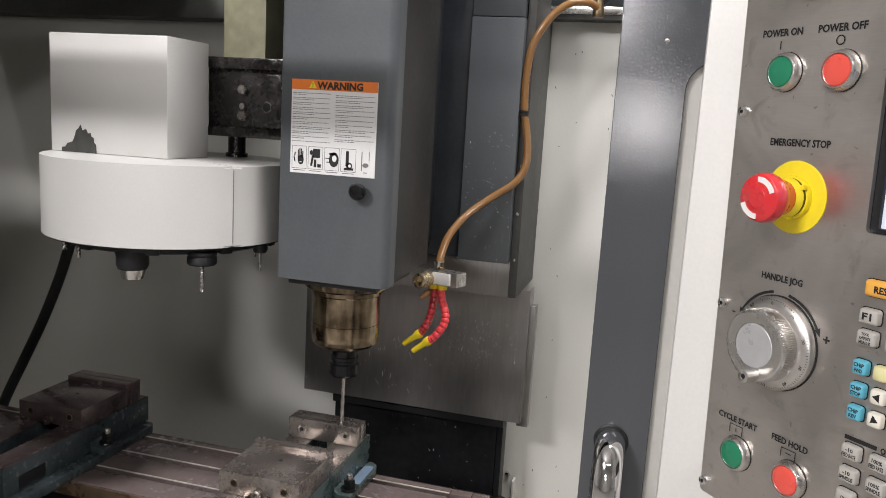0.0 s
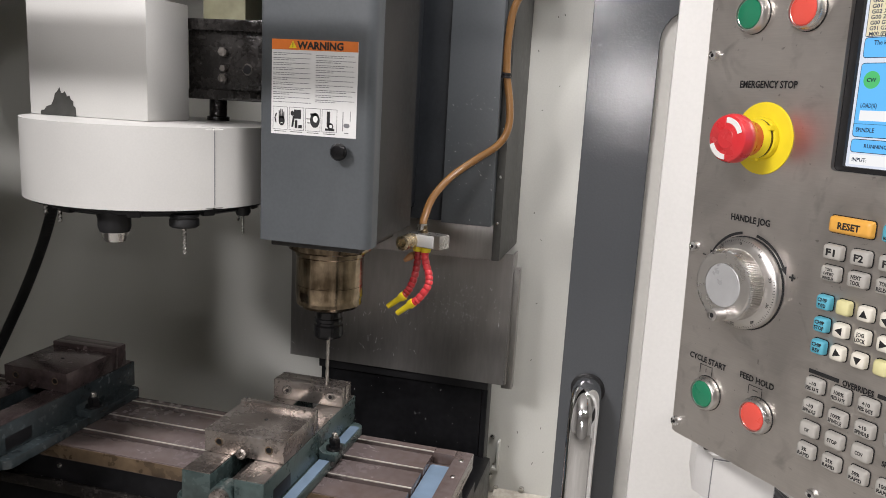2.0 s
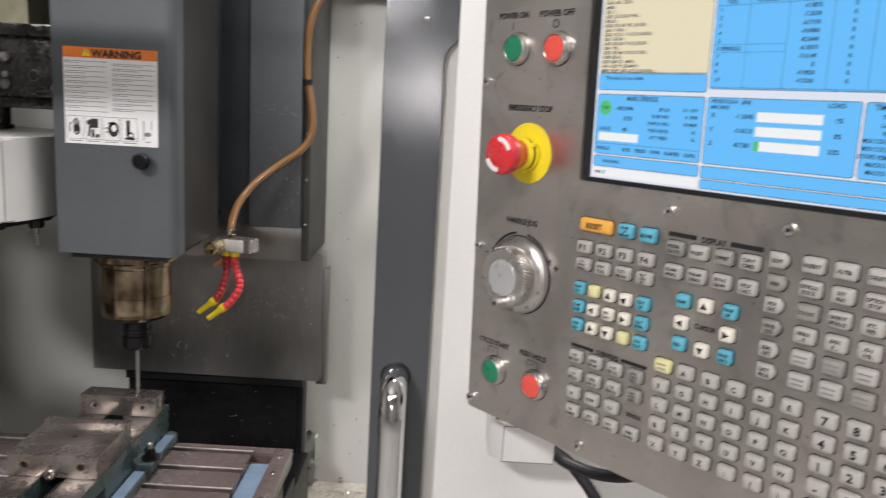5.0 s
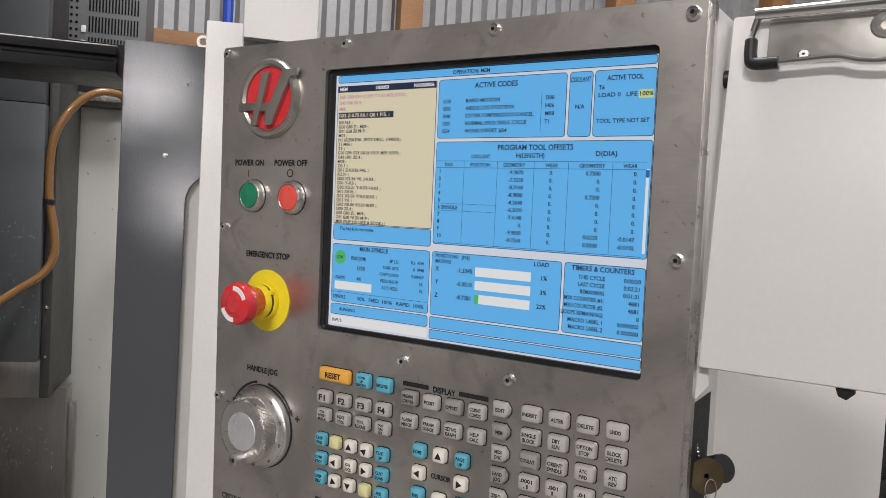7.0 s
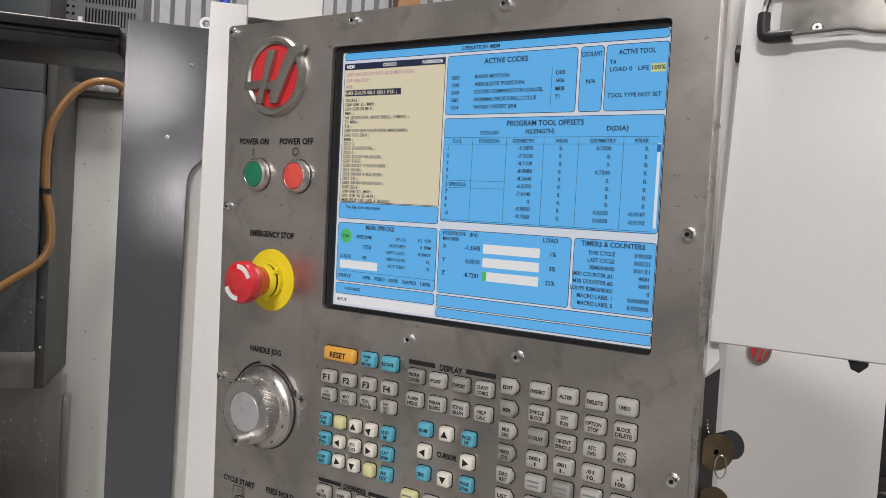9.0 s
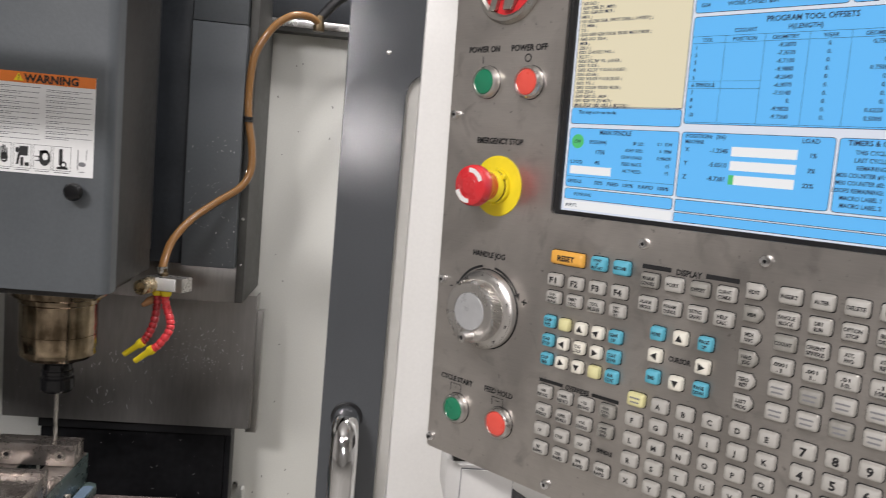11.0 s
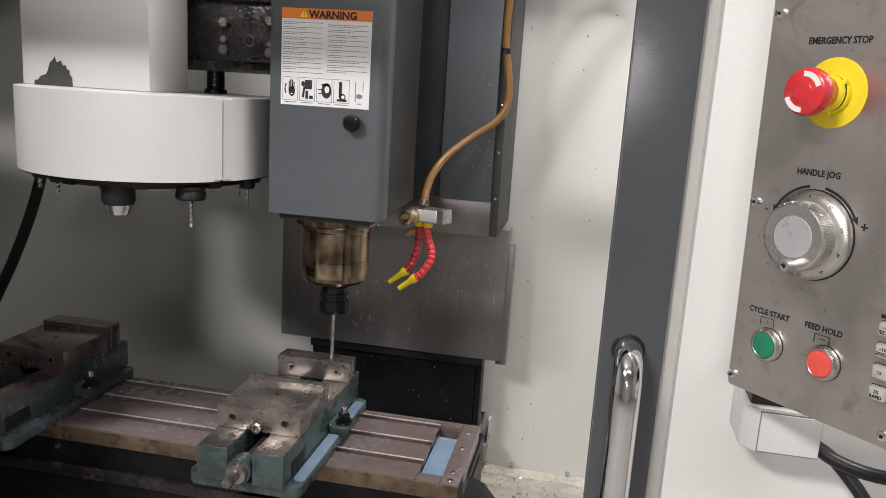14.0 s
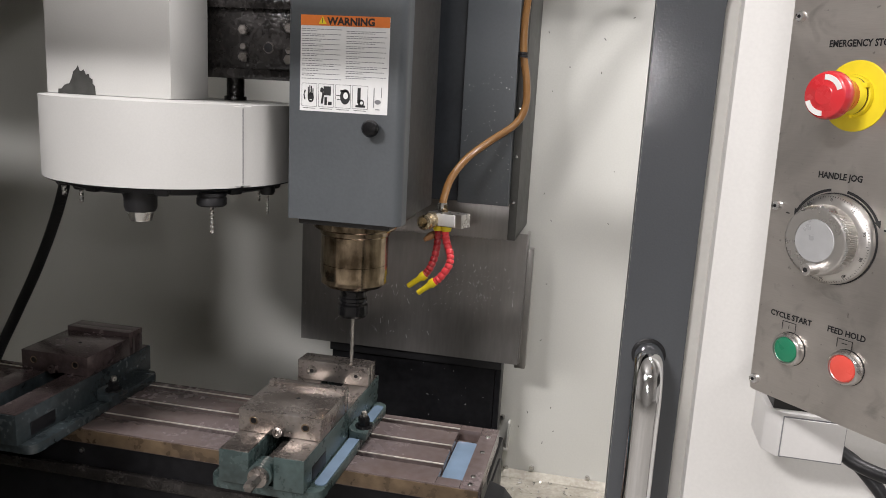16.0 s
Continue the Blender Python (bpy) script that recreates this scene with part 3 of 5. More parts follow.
icon = [blob(-0.062, 0.024, 0.006, 0.009), quad(-0.068, -0.066, 0.026, 0.042), quad(-0.065, -0.063, 0.028, 0.045), quad(-0.062, -0.060, 0.028, 0.044), quad(-0.059, -0.057, 0.026, 0.040), quad(-0.076, -0.0735, 0.030, 0.037, 0.002), quad(-0.0745, -0.072, 0.020, 0.029, -0.002),
        quad(-0.038, -0.024, 0.029, 0.045), blob(-0.041, 0.038, 0.0035, 0.0045), quad(-0.043, -0.039, 0.014, 0.034, 0.003), quad(-0.036, -0.031, 0.012, 0.026), quad(-0.029, -0.022, 0.012, 0.018),
        blob(0.003, 0.028, 0.0095, 0.0135), quad(-0.0135, -0.005, 0.029, 0.0305), quad(-0.012, -0.005, 0.022, 0.0235), quad(-0.006, 0.008, 0.036, 0.040),
        quad(0.026, 0.032, 0.018, 0.045), blob(0.033, 0.019, 0.006, 0.006), quad(0.023, 0.041, 0.011, 0.015)]
for lo, hi, cut in ((0, 7, quad(-0.064, -0.060, 0.019, 0.0205)), (7, 12, None), (12, 16, blob(0.004, 0.030, 0.0045, 0.006)), (16, 19, blob(0.034, 0.019, 0.003, 0.003))):
    pic = part("pictogram", flat(icon[lo:hi], -0.0011), M["ink"], sign, "black pictogram in a square frame")
    if cut:
        part("pictogram_cut", flat([cut], -0.0013), M["label"], pic)
part("faint_diagram", flat([quad(0.056, 0.0575, 0.012, 0.046), quad(0.070, 0.0712, 0.030, 0.047), blob(0.064, 0.022, 0.006, 0.004), quad(0.060, 0.068, 0.008, 0.0095)], -0.0011), M["greyink"], sign)

# ---- coolant hose, block and jets ----
hose = thing("coolant_hose", "amber translucent coolant hose with a metal clip", "hose", (-0.30, 1.8, 1.25))
pts = [(-0.165, 1.83, 1.832), (-0.185, 1.81, 1.842), (-0.222, 1.79, 1.838), (-0.262, 1.775, 1.805), (-0.296, 1.768, 1.745), (-0.306, 1.766, 1.68), (-0.305, 1.766, 1.60), (-0.293, 1.764, 1.53), (-0.292, 1.762, 1.475), (-0.312, 1.752, 1.435), (-0.362, 1.725, 1.396), (-0.405, 1.69, 1.358), (-0.432, 1.65, 1.315), (-0.441, 1.625, 1.275), (-0.442, 1.615, 1.25)]
part("tube", sweep([(x + 0.30, y - 1.8, z - 1.25) for x, y, z in pts], 0.0088, 16), M["amber"], hose)
part("clip", lathe([(0.009, -0.006), (0.0122, -0.006), (0.0122, -0.002), (0.0105, -0.0015), (0.0105, 0.0015), (0.0122, 0.002), (0.0122, 0.006), (0.009, 0.006)], pose(-0.0055, -0.034, 0.342, 0, 2, 0), 20), M["rubber"], hose, "black hose clip")
part("ferrule", lathe([(0.009, 0.0), (0.011, 0.0), (0.011, 0.016), (0.009, 0.016)], pose(-0.142, -0.186, -0.004), 20), M["bright"], hose)
part("elbow_fitting", lathe([(0, -0.014), (0.013, -0.014), (0.014, -0.006), (0.011, 0.008), (0.009, 0.022), (0, 0.022)], pose(0.135, 0.032, 0.578), 18), M["brass"], hose, "brown pipe fitting on the ledge")
alone("coolant_pipe", sweep([(-0.165, 1.84, 1.845), (-0.12, 1.86, 1.90), (-0.06, 1.9, 1.94), (0.02, 1.95, 1.96)], 0.012, 12), M["rubber"], "dark pipe running up from the hose end", "pipe")

blk = thing("coolant_block", "small white metal manifold block with two bendable jets", "coolant nozzle", m=pose(-0.425, 1.60, 1.205, 0, -2, -22))
part("block", box(-0.042, 0.046, -0.016, 0.020, 0.008, 0.038, 0.0015), M["alu"], blk, "bare milled aluminium body")
part("front_plate", box(-0.018, 0.030, -0.0185, -0.0162, 0.010, 0.036, 0.001), M["label"], blk, "white painted face")
part("valve_body", lathe([(0, 0), (0.016, 0), (0.017, 0.004), (0.017, 0.020), (0.0125, 0.024), (0.0125, 0.034), (0.016, 0.036), (0.016, 0.046), (0.0105, 0.0475), (0.0105, 0.030), (0, 0.030)], pose(-0.030, -0.012, 0.020, 90, 0, 8), 24), M["valve"], blk, "pale worn brass valve")
part("hose_barb", lathe([(0, 0), (0.009, 0), (0.0095, 0.006), (0.007, 0.008), (0.007, 0.016), (0, 0.016)], pose(-0.014, 0.006, 0.0375), 18), M["brass"], blk)
for dx in (-0.025, -0.003):
    part("outlet_collar", lathe([(0, 0.0), (0.011, 0.0), (0.012, -0.004), (0.010, -0.012), (0, -0.012)], pose(dx, 0.0, 0.008), 18), M["yellow"], blk, "yellow collar")


def jet(chain, tip, mat, label):
    pth = smooth_path(chain, 5)
    for a, c in zip(pth[:-1:2], pth[2::2]):
        d = (c - a)
        m = Matrix.Translation(a) @ d.to_track_quat("Z", "Y").to_matrix().to_4x4()
        part("jet_segment", lathe([(0, 0), (0.0072, 0.0), (0.0084, d.length * 0.18), (0.0088, d.length * 0.6), (0.0082, d.length * 0.85), (0.0070, d.length * 1.02), (0, d.length * 1.02)], m, 16), M[mat], blk, label)
    d = Vector(tip) - Vector(chain[-1])
    m = Matrix.Translation(chain[-1]) @ d.to_track_quat("Z", "Y").to_matrix().to_4x4()
    part("jet_tip", lathe([(0, -0.004), (0.0098, -0.004), (0.010, 0.006), (0.0066, 0.012), (0.0058, d.length), (0.003, d.length), (0.003, d.length - 0.006), (0, d.length - 0.006)], m, 16), M["yellow"], blk, "yellow plastic jet tip")


# this jet's red is darkened to paint in the head's shade
jet([(-0.024, 0, -0.004), (-0.023, -0.004, -0.03), (-0.024, -0.012, -0.062), (-0.030, -0.022, -0.088), (-0.040, -0.03, -0.104)], (-0.072, -0.045, -0.130), "darkpink", "red ball-joint segment with the head's shade put into its colour")
jet([(-0.006, 0, -0.004), (0.002, -0.006, -0.026), (0.017, -0.012, -0.052), (0.018, -0.018, -0.076), (0.002, -0.030, -0.104), (-0.010, -0.036, -0.114)], (-0.042, -0.048, -0.140), "pink", "bright red ball-joint segment")
part("spare_jet", lathe([(0, 0), (0.006, 0), (0.0085, 0.008), (0.0085, 0.014), (0.004, 0.03), (0, 0.03)], pose(-0.036, 0.004, -0.012, 130, 40, 0), 14), M["wood"], blk, "brown spare tip")

# ---- tool changer ----
atc = thing("tool_changer", "white drum tool changer with a box cover on top", "tool changer", (-0.95, 1.38, 1.46))
AX, AY, AZ = -0.95, 1.38, 1.46
R = 0.242


def sector(a0, a1, rad, z0, z1, n):
    b = bmesh.new()
    ring = [(rad * math.cos(radians(a0 + (a1 - a0) * i / n)), rad * math.sin(radians(a0 + (a1 - a0) * i / n))) for i in range(n + 1)]
    top = [b.verts.new((x, y, z1)) for x, y in ring] + [b.verts.new((0, 0, z1))]
    low = [b.verts.new((x, y, z0)) for x, y in ring] + [b.verts.new((0, 0, z0))]
    b.faces.new(top)
    b.faces.new(low[::-1])
    for i in range(len(top)):
        j = (i + 1) % len(top)
        b.faces.new((low[i], low[j], top[j], top[i]))
    bmesh.ops.bevel(b, geom=[e for e in b.edges if all(abs(v.co.z - z1) < 1e-6 or abs(v.co.z - z0) < 1e-6 for v in e.verts) and abs(e.verts[0].co.z - e.verts[1].co.z) < 1e-6], offset=0.003, segments=2, affect="EDGES")
    return b


part("drum_cover", sector(20, 330, R, -0.1485, 0.0, 72), M["shell"], atc, "white painted round cover")
part("drum_hinged_cover", sector(-30, 20, R, -0.1485, 0.0, 12), M["shell"], atc, "white hinged segment of the cover")
part("seam", sector(-30.3, -29.9, R + 0.0007, -0.143, -0.004, 2), M["greyink"], atc, "thin seam line")
part("gear_box_cover", box(-1.175 - AX, -0.908 - AX, 1.300 - AY, 1.440 - AY, 0.0005, 1.691 - AZ, 0.0025), M["shell"], atc, "white painted motor box")
chip = [(-1.150, 1.4605), (-1.068, 1.4605), (-1.069, 1.478), (-1.074, 1.482), (-1.0735, 1.490), (-1.080, 1.4935), (-1.081, 1.500), (-1.0875, 1.4985), (-1.092, 1.508), (-1.097, 1.5045), (-1.101, 1.505), (-1.104, 1.515), (-1.109, 1.508), (-1.115, 1.503), (-1.119, 1.490), (-1.124, 1.481), (-1.136, 1.477), (-1.141, 1.470), (-1.149, 1.469)]
part("torn_notch", prism([(x - AX, z - AZ) for x, z in chip], 1.2988 - AY, 1.2996 - AY, "y"), M["olive"], atc, "jagged grey patch of missing paint")
part("side_connector", prism([(-0.262, 0.004), (-0.2255, 0.004), (-0.2255, 0.130), (-0.285, 0.130), (-0.285, 0.088), (-0.268, 0.084)], 0.0, 0.06, "y", 0.003), M["rubber"], atc, "black cable connector")
part("turret_plate", lathe([(0, -0.156), (0.205, -0.156), (0.208, -0.160), (0.208, -0.168), (0.2, -0.172), (0, -0.172)], None, 48), M["rubber"], atc, "black turret plate under the drum", at=(0, 0, 0.0065))
for i in range(10):
    a = i * math.tau / 10 + 0.12
    part("finger", box(-0.011, 0.011, -0.012, 0.012, -0.172, -0.160, 0.003), M["rubber"], atc, at=pose(0.205 * math.cos(a), 0.205 * math.sin(a), 0.0065, 0, 0, math.degrees(a)))
part("seal_rim", sector(0, 359, R - 0.004, -0.1520, -0.1488, 60), M["rubber"], atc)


def pocket(x, y, chuck, bit, dia=0.004, tip="bright"):
    holder = thing("tool_holder", "black oxide tool holder with a bright cutter, hung in the drum", "tool holder", (x, y, 1.2965), "tools in the changer")
    if chuck:
        part("chuck", lathe([(0, 0.004), (0.030, 0.004), (0.031, -0.004), (0.029, -0.010), (0.029, -0.026), (0.026, -0.034), (0, -0.034)], None, 28), M["rubber"], holder)
        part("sleeve", lathe([(0, -0.034), (0.0245, -0.034), (0.019, -0.052), (0.012, -0.053), (0, -0.053)], None, 28), M["bright"], holder, "bright tapered chuck nose")
    else:
        part("collet_nut", lathe([(0, 0.004), (0.026, 0.004), (0.027, -0.001), (0.025, -0.004), (0.027, -0.007), (0.027, -0.018), (0.024, -0.021), (0, -0.021)] if bit > 0.05 else [(0, 0.012), (0.014, 0.012), (0.015, -0.004), (0.012, -0.010), (0, -0.010)], None, 24), M["rubber"], holder)
        b = drill(dia, -0.004, -bit, dia * 4.2)
        part("cutter", b, M[tip], holder, "bright twist drill")


pocket(-0.915, 1.205, True, 0)
pocket(-0.797, 1.247, False, 0.075)
pocket(-0.742, 1.365, False, 0.05, 0.0028)
pocket(-1.128, 1.275, False, 0.032, 0.0045)
pocket(-1.062, 1.238, False, 0.036, 0.0042)
pocket(-0.80, 1.45, False, 0.04, 0.003)

arm = thing("slide_beam", "greasy black slide beam carrying the tool changer", "beam", (-0.82, 1.458, 1.46))
part("beam", box(-0.10, 0.155, 0.0, 0.10, 0.055, 0.20, 0.004), M["greasy"], arm, "black beam wet with grease")
part("top_rail", box(-0.1005, 0.157, -0.014, 0.10, 0.184, 0.207, 0.003), M["greasy"], arm)
part("low_rail", box(-0.1005, 0.157, -0.012, 0.10, 0.046, 0.066, 0.003), M["greasy"], arm)
part("pivot_post", lathe([(0, 0.0), (0.024, 0.0), (0.024, 0.008), (0.019, 0.010), (0.019, 0.06), (0, 0.06)], pose(-0.075, 0.075, 0.0), 20), M["greasy"], arm)
for x, z, q in ((-0.017, 0.143, 0.0112), (-0.016, 0.110, 0.0078), (-0.017, 0.090, 0.0112), (0.082, 0.150, 0.0112), (0.083, 0.106, 0.0078), (0.082, 0.088, 0.0112)):
    part("hex_bolt", lathe([(0, 0.010), (q * 0.8, 0.010), (q, 0.008), (q, 0)], pose(x, 0.0, z, 90), 6), M["oily"], arm, "oily hex bolt")
part("bore", lathe([(0, 0.002), (0.010, 0.002), (0.012, 0.0005), (0.0125, -0.001)], pose(0.036, 0.0, 0.110, 90), 20), M["oily"], arm)
part("bore_hole", lathe([(0, 0.0026), (0.009, 0.0026), (0.009, 0.0)], pose(0.036, 0.0, 0.110, 90), 20), M["black"], arm)
alone("changer_column", box(-0.930, -0.829, 1.53, 1.62, 1.669, 2.45, 0.004), M["yellowiron"], "olive-yellow mottled casting standing behind the tool changer", "casting")
alone("changer_conduit", sweep([(-1.255, 1.44, 1.33), (-1.285, 1.48, 1.265), (-1.335, 1.50, 1.16), (-1.39, 1.50, 1.04), (-1.455, 1.50, 0.92), (-1.52, 1.50, 0.80), (-1.58, 1.5, 0.65), (-1.62, 1.5, 0.425)], 0.0118, 12, 60, wave=0.07, every=1), M["rubber"], "black corrugated cable conduit hanging from the tool changer", "conduit")

# ---- table ----
TZ = 0.822
tab = thing("machine_table", "oily brown cast iron T-slot table", "machine table", (-0.80, 1.33, TZ))
tx0, tx1 = -0.75, 0.538
slots = (-0.068, 0.012, 0.092)
edges = [-0.135] + [s + d for s in slots for d in (-0.008, 0.008)] + [0.122]
for i in range(0, len(edges), 2):
    part("table_strip", box(tx0, tx1 - 0.079, edges[i], edges[i + 1], -0.0235, 0.0, 0.0012), M["table"], tab)
part("table_body", box(tx0, tx1, -0.134, 0.1215, -0.033, -0.024, 0.002), M["table"], tab)
part("front_rim", box(tx0, tx1, -0.1365, -0.1345, -0.030, -0.003, 0.0006), M["bronze"], tab, "brown rusty front edge")
part("end_rim", box(tx1 - 0.034, tx1, -0.135, 0.122, -0.0238, 0.0, 0.0015), M["table"], tab)
part("end_bridge", box(tx1 - 0.0785, tx1 - 0.0345, -0.135, -0.108, -0.0238, 0.0, 0.0015), M["table"], tab)
part("end_bridge", box(tx1 - 0.0785, tx1 - 0.0345, 0.098, 0.122, -0.0238, 0.0, 0.0015), M["table"], tab)
for y in slots:
    part("slot_lip", box(tx0, tx1 - 0.079, y + 0.0066, y + 0.0094, -0.001, 0.0008), M["lip"], tab, "bright worn slot edge")
for x, y in ((tx1 - 0.017, -0.09), (tx1 - 0.017, 0.08), (tx1 - 0.017, 0.01), (tx1 - 0.017, -0.12)):
    part("table_screw", lathe([(0, 0.002), (0.004, 0.002), (0.005, 0)], pose(x, y, 0), 12), M["bright"], tab)
alone("coolant_puddle", prism(rounded(-0.3395, -0.2975, 1.224, 1.405, 0.006), TZ - 0.0236, TZ - 0.0150, "z"), M["coolant"], "milky blue coolant standing in the table's end trough", "puddle")
apron = thing("table_apron", "black sheet apron with a worn rail below the table", "apron", (-0.94, 1.33, 0.43))
part("panel", box(-0.66, 0.66, -0.124, 0.12, 0.0, TZ - 0.4635, 0.004), M["black"], apron)
part("wear_rail", box(-0.66, 0.62, -0.138, -0.1245, 0.285, 0.309, 0.003), M["greasy"], apron, "oily black rail with rubbed streaks")
for x in (-0.42, -0.12, 0.30):
    part("bolt", lathe([(0, 0.004), (0.004, 0.004), (0.0055, 0)], pose(x, -0.1242, 0.338, 90), 12), M["bright"], apron)
alone("table_end_guard", prism([(1.17, 0.62), (1.17, 0.765), (1.26, 0.775), (1.44, 0.765), (1.44, 0.62)], -0.258, -0.254, "x"), M["black"], "thin black guard at the table's end", "guard")
alone("saddle_cover", prism([(-0.254, 0.50), (-0.254, 0.80), (-0.225, 0.79), (-0.15, 0.70), (-0.15, 0.50)], 1.20, 1.28, "y", 0.003), M["black"], "black angled way wiper beside the table", "guard")
alone("saddle", box(-0.9, -0.3, 1.15, 1.9, 0.42, 0.60, 0.01), M["black"], "black way bellows under the table", "saddle")


def vise(name_x, jaw_front, label, paint="green", steel="jaw", step=True, rise=0.0):
    """A milling vise at x (its right cheek), with the movable jaw's front at jaw_front."""
    v = thing("milling_vise", label, "vise", (name_x - 0.076, 1.25, TZ), "vises on the table")
    y = lambda q: q - 1.25
    fl = rounded(-0.101, 0.101, y(1.065), y(1.465), 0.02)
    part("base_flange", prism(fl, 0.0005, 0.020, "z", 0.003), M[paint], v, "blue-green painted flange")
    for s in (-1, 1):
        a, c = sorted((s * 0.022, s * 0.076))
        part("body_rail", box(a, c, y(1.055), y(1.47), 0.0205, 0.078, 0.002), M[paint], v, "blue-green painted casting")
        part("rail_top", box(a + 0.0015, c - 0.0015, y(1.0575), y(1.465), 0.0775, 0.0798, 0.0006), M[steel], v, "worn bare steel way")
        part("side_slot", box(min(0.0745 * s, 0.0768 * s), max(0.0745 * s, 0.0768 * s), y(1.09), y(1.155), 0.026, 0.052, 0.001), M["black"], v)
    part("screw_bed", box(-0.0215, 0.0215, y(1.075), y(1.46), 0.0205, 0.036, 0.002), M["black"], v)
    part("screw_saddle", lathe([(0, 0), (0.0215, 0), (0.0215, 0.03), (0, 0.03)], pose(0, y(1.080), 0.044, 90), 24), M[paint], v)
    part("lead_screw", lathe([(0, -0.2), (0.012, -0.2), (0.012, 0.0), (0.017, 0.0), (0.017, 0.012), (0.011, 0.014), (0, 0.014)], pose(0, y(1.052), 0.044, 90), 20), M[steel], v)
    part("drive_hex", lathe([(0, 0.032), (0.0085, 0.032), (0.0098, 0.030), (0.0098, 0.0)], pose(0, y(1.040), 0.044, 90), 6), M["oily"], v, "oily hex drive")
    j0, j1 = y(jaw_front), y(jaw_front + 0.143)
    part("movable_jaw", box(-0.0765, 0.0765, j0, j1 - (0.018 if step else 0.0), 0.0802, 0.121, 0.002), M[steel], v, "worn steel movable jaw")
    if step:
        part("jaw_step", box(-0.0765, 0.0765, j1 - 0.0178, j1, 0.0802, 0.127, 0.0015), M[steel], v)
    for x in (-0.048, 0.048):
        part("jaw_bore", lathe([(0.0052, 0.0004), (0.0072, 0.0010), (0.0078, 0)], pose(x, j0 - 0.0001, 0.102, 90), 18), M["bronze"], v, "rusty bore rim")
        part("bore_hole", lathe([(0, 0.0003), (0.0053, 0.0003)], pose(x, j0 - 0.0001, 0.102, 90), 18), M["black"], v)
    part("oil_hole", lathe([(0, 0.0008), (0.003, 0.0008), (0.004, 0)], pose(0.004, j0 + 0.075, 0.121), 12), M["black"], v)
    part("jaw_screw", lathe([(0, -0.02), (0.009, -0.02), (0.009, 0.010), (0.005, 0.011), (0.005, 0.006), (0, 0.006)], pose(0.0, j0, 0.088, 75), 16), M[steel], v)
    part("fixed_jaw_plate", box(-0.0765, 0.0765, y(1.392), y(1.411), 0.0802, 0.121 + rise, 0.0015), M[steel], v, "worn steel jaw plate")
    part("fixed_jaw", box(-0.0765, 0.0765, y(1.4112), y(1.440), 0.0802, 0.1205 + rise, 0.002), M[steel], v)
    for x in (-0.046, 0.050):
        part("cap_screw", lathe([(0.0045, 0.0), (0.0045, 0.0012), (0.0078, 0.0014), (0.0082, 0.0), (0.0112, 0.0), (0.0112, 0.0006), (0.0115, -0.001)], pose(x, y(1.3918), 0.100, 90), 20), M["oily"], v, "recessed socket screw")
        part("screw_socket", lathe([(0, 0.0005), (0.0046, 0.0005)], pose(x, y(1.3918), 0.100, 90), 6), M["black"], v)
    for s in (-1, 1):
        part("clamp_block", prism([(s * 0.0765, 0.0205), (s * 0.0765, 0.044), (s * 0.086, 0.036), (s * 0.112, 0.0355), (s * 0.112, 0.0205)], y(1.275), y(1.331), "y", 0.003), M[paint], v)
        part("clamp_nut", lathe([(0, 0.018), (0.0095, 0.018), (0.0115, 0.015), (0.0115, 0.0)], pose(s * 0.098, y(1.303), 0.0395), 6), M["gloss"], v)
        part("clamp_washer", lathe([(0, 0.003), (0.0165, 0.003), (0.0175, 0.0)], pose(s * 0.098, y(1.303), 0.0364), 24), M["gloss"], v)
        part("stud", lathe([(0, 0.009), (0.005, 0.009), (0.006, 0.007), (0.006, 0.0)], pose(s * 0.098, y(1.303), 0.0575), 12), M["pewter"], v)
    return v


vise(-0.531, 1.127, "blue-green milling vise with worn steel jaws bolted to the table")
# the far vise takes darker variants of the vise paint and steel
vise(-1.076, 1.252, "darker milling vise nearly closed, bolted on the table", "darkgreen", "darkjaw", False, 0.009)
alone("coolant_film", prism(rounded(-0.5285, -0.508, 1.09, 1.44, 0.008), TZ + 0.0202, TZ + 0.0222, "z"), M["coolant"], "thin blue coolant film lying on the vise flange", "puddle")

# swarf on the tray
rng = random.Random(3)
bm = bmesh.new()
for i in range(700):
    x, y = rng.uniform(-0.32, 0.3), rng.uniform(1.45, 2.03)
    a, l, w = rng.uniform(0, 6.28), rng.uniform(0.004, 0.012), rng.uniform(0.001, 0.003)
    z = 0.4203 + rng.uniform(0, 0.003)
    d, n = Vector((math.cos(a), math.sin(a), 0)), Vector((-math.sin(a), math.cos(a), 0))
    p = Vector((x, y, z))
    bm.faces.new([bm.verts.new(q) for q in (p, p + d * l, p + d * l + n * w + Vector((0, 0, 0.003)), p + n * w)])
alone("metal_swarf", bm, M["bright"], "thin bright metal chips strewn over the tray", "swarf", kind="stuff")
bm = bmesh.new()
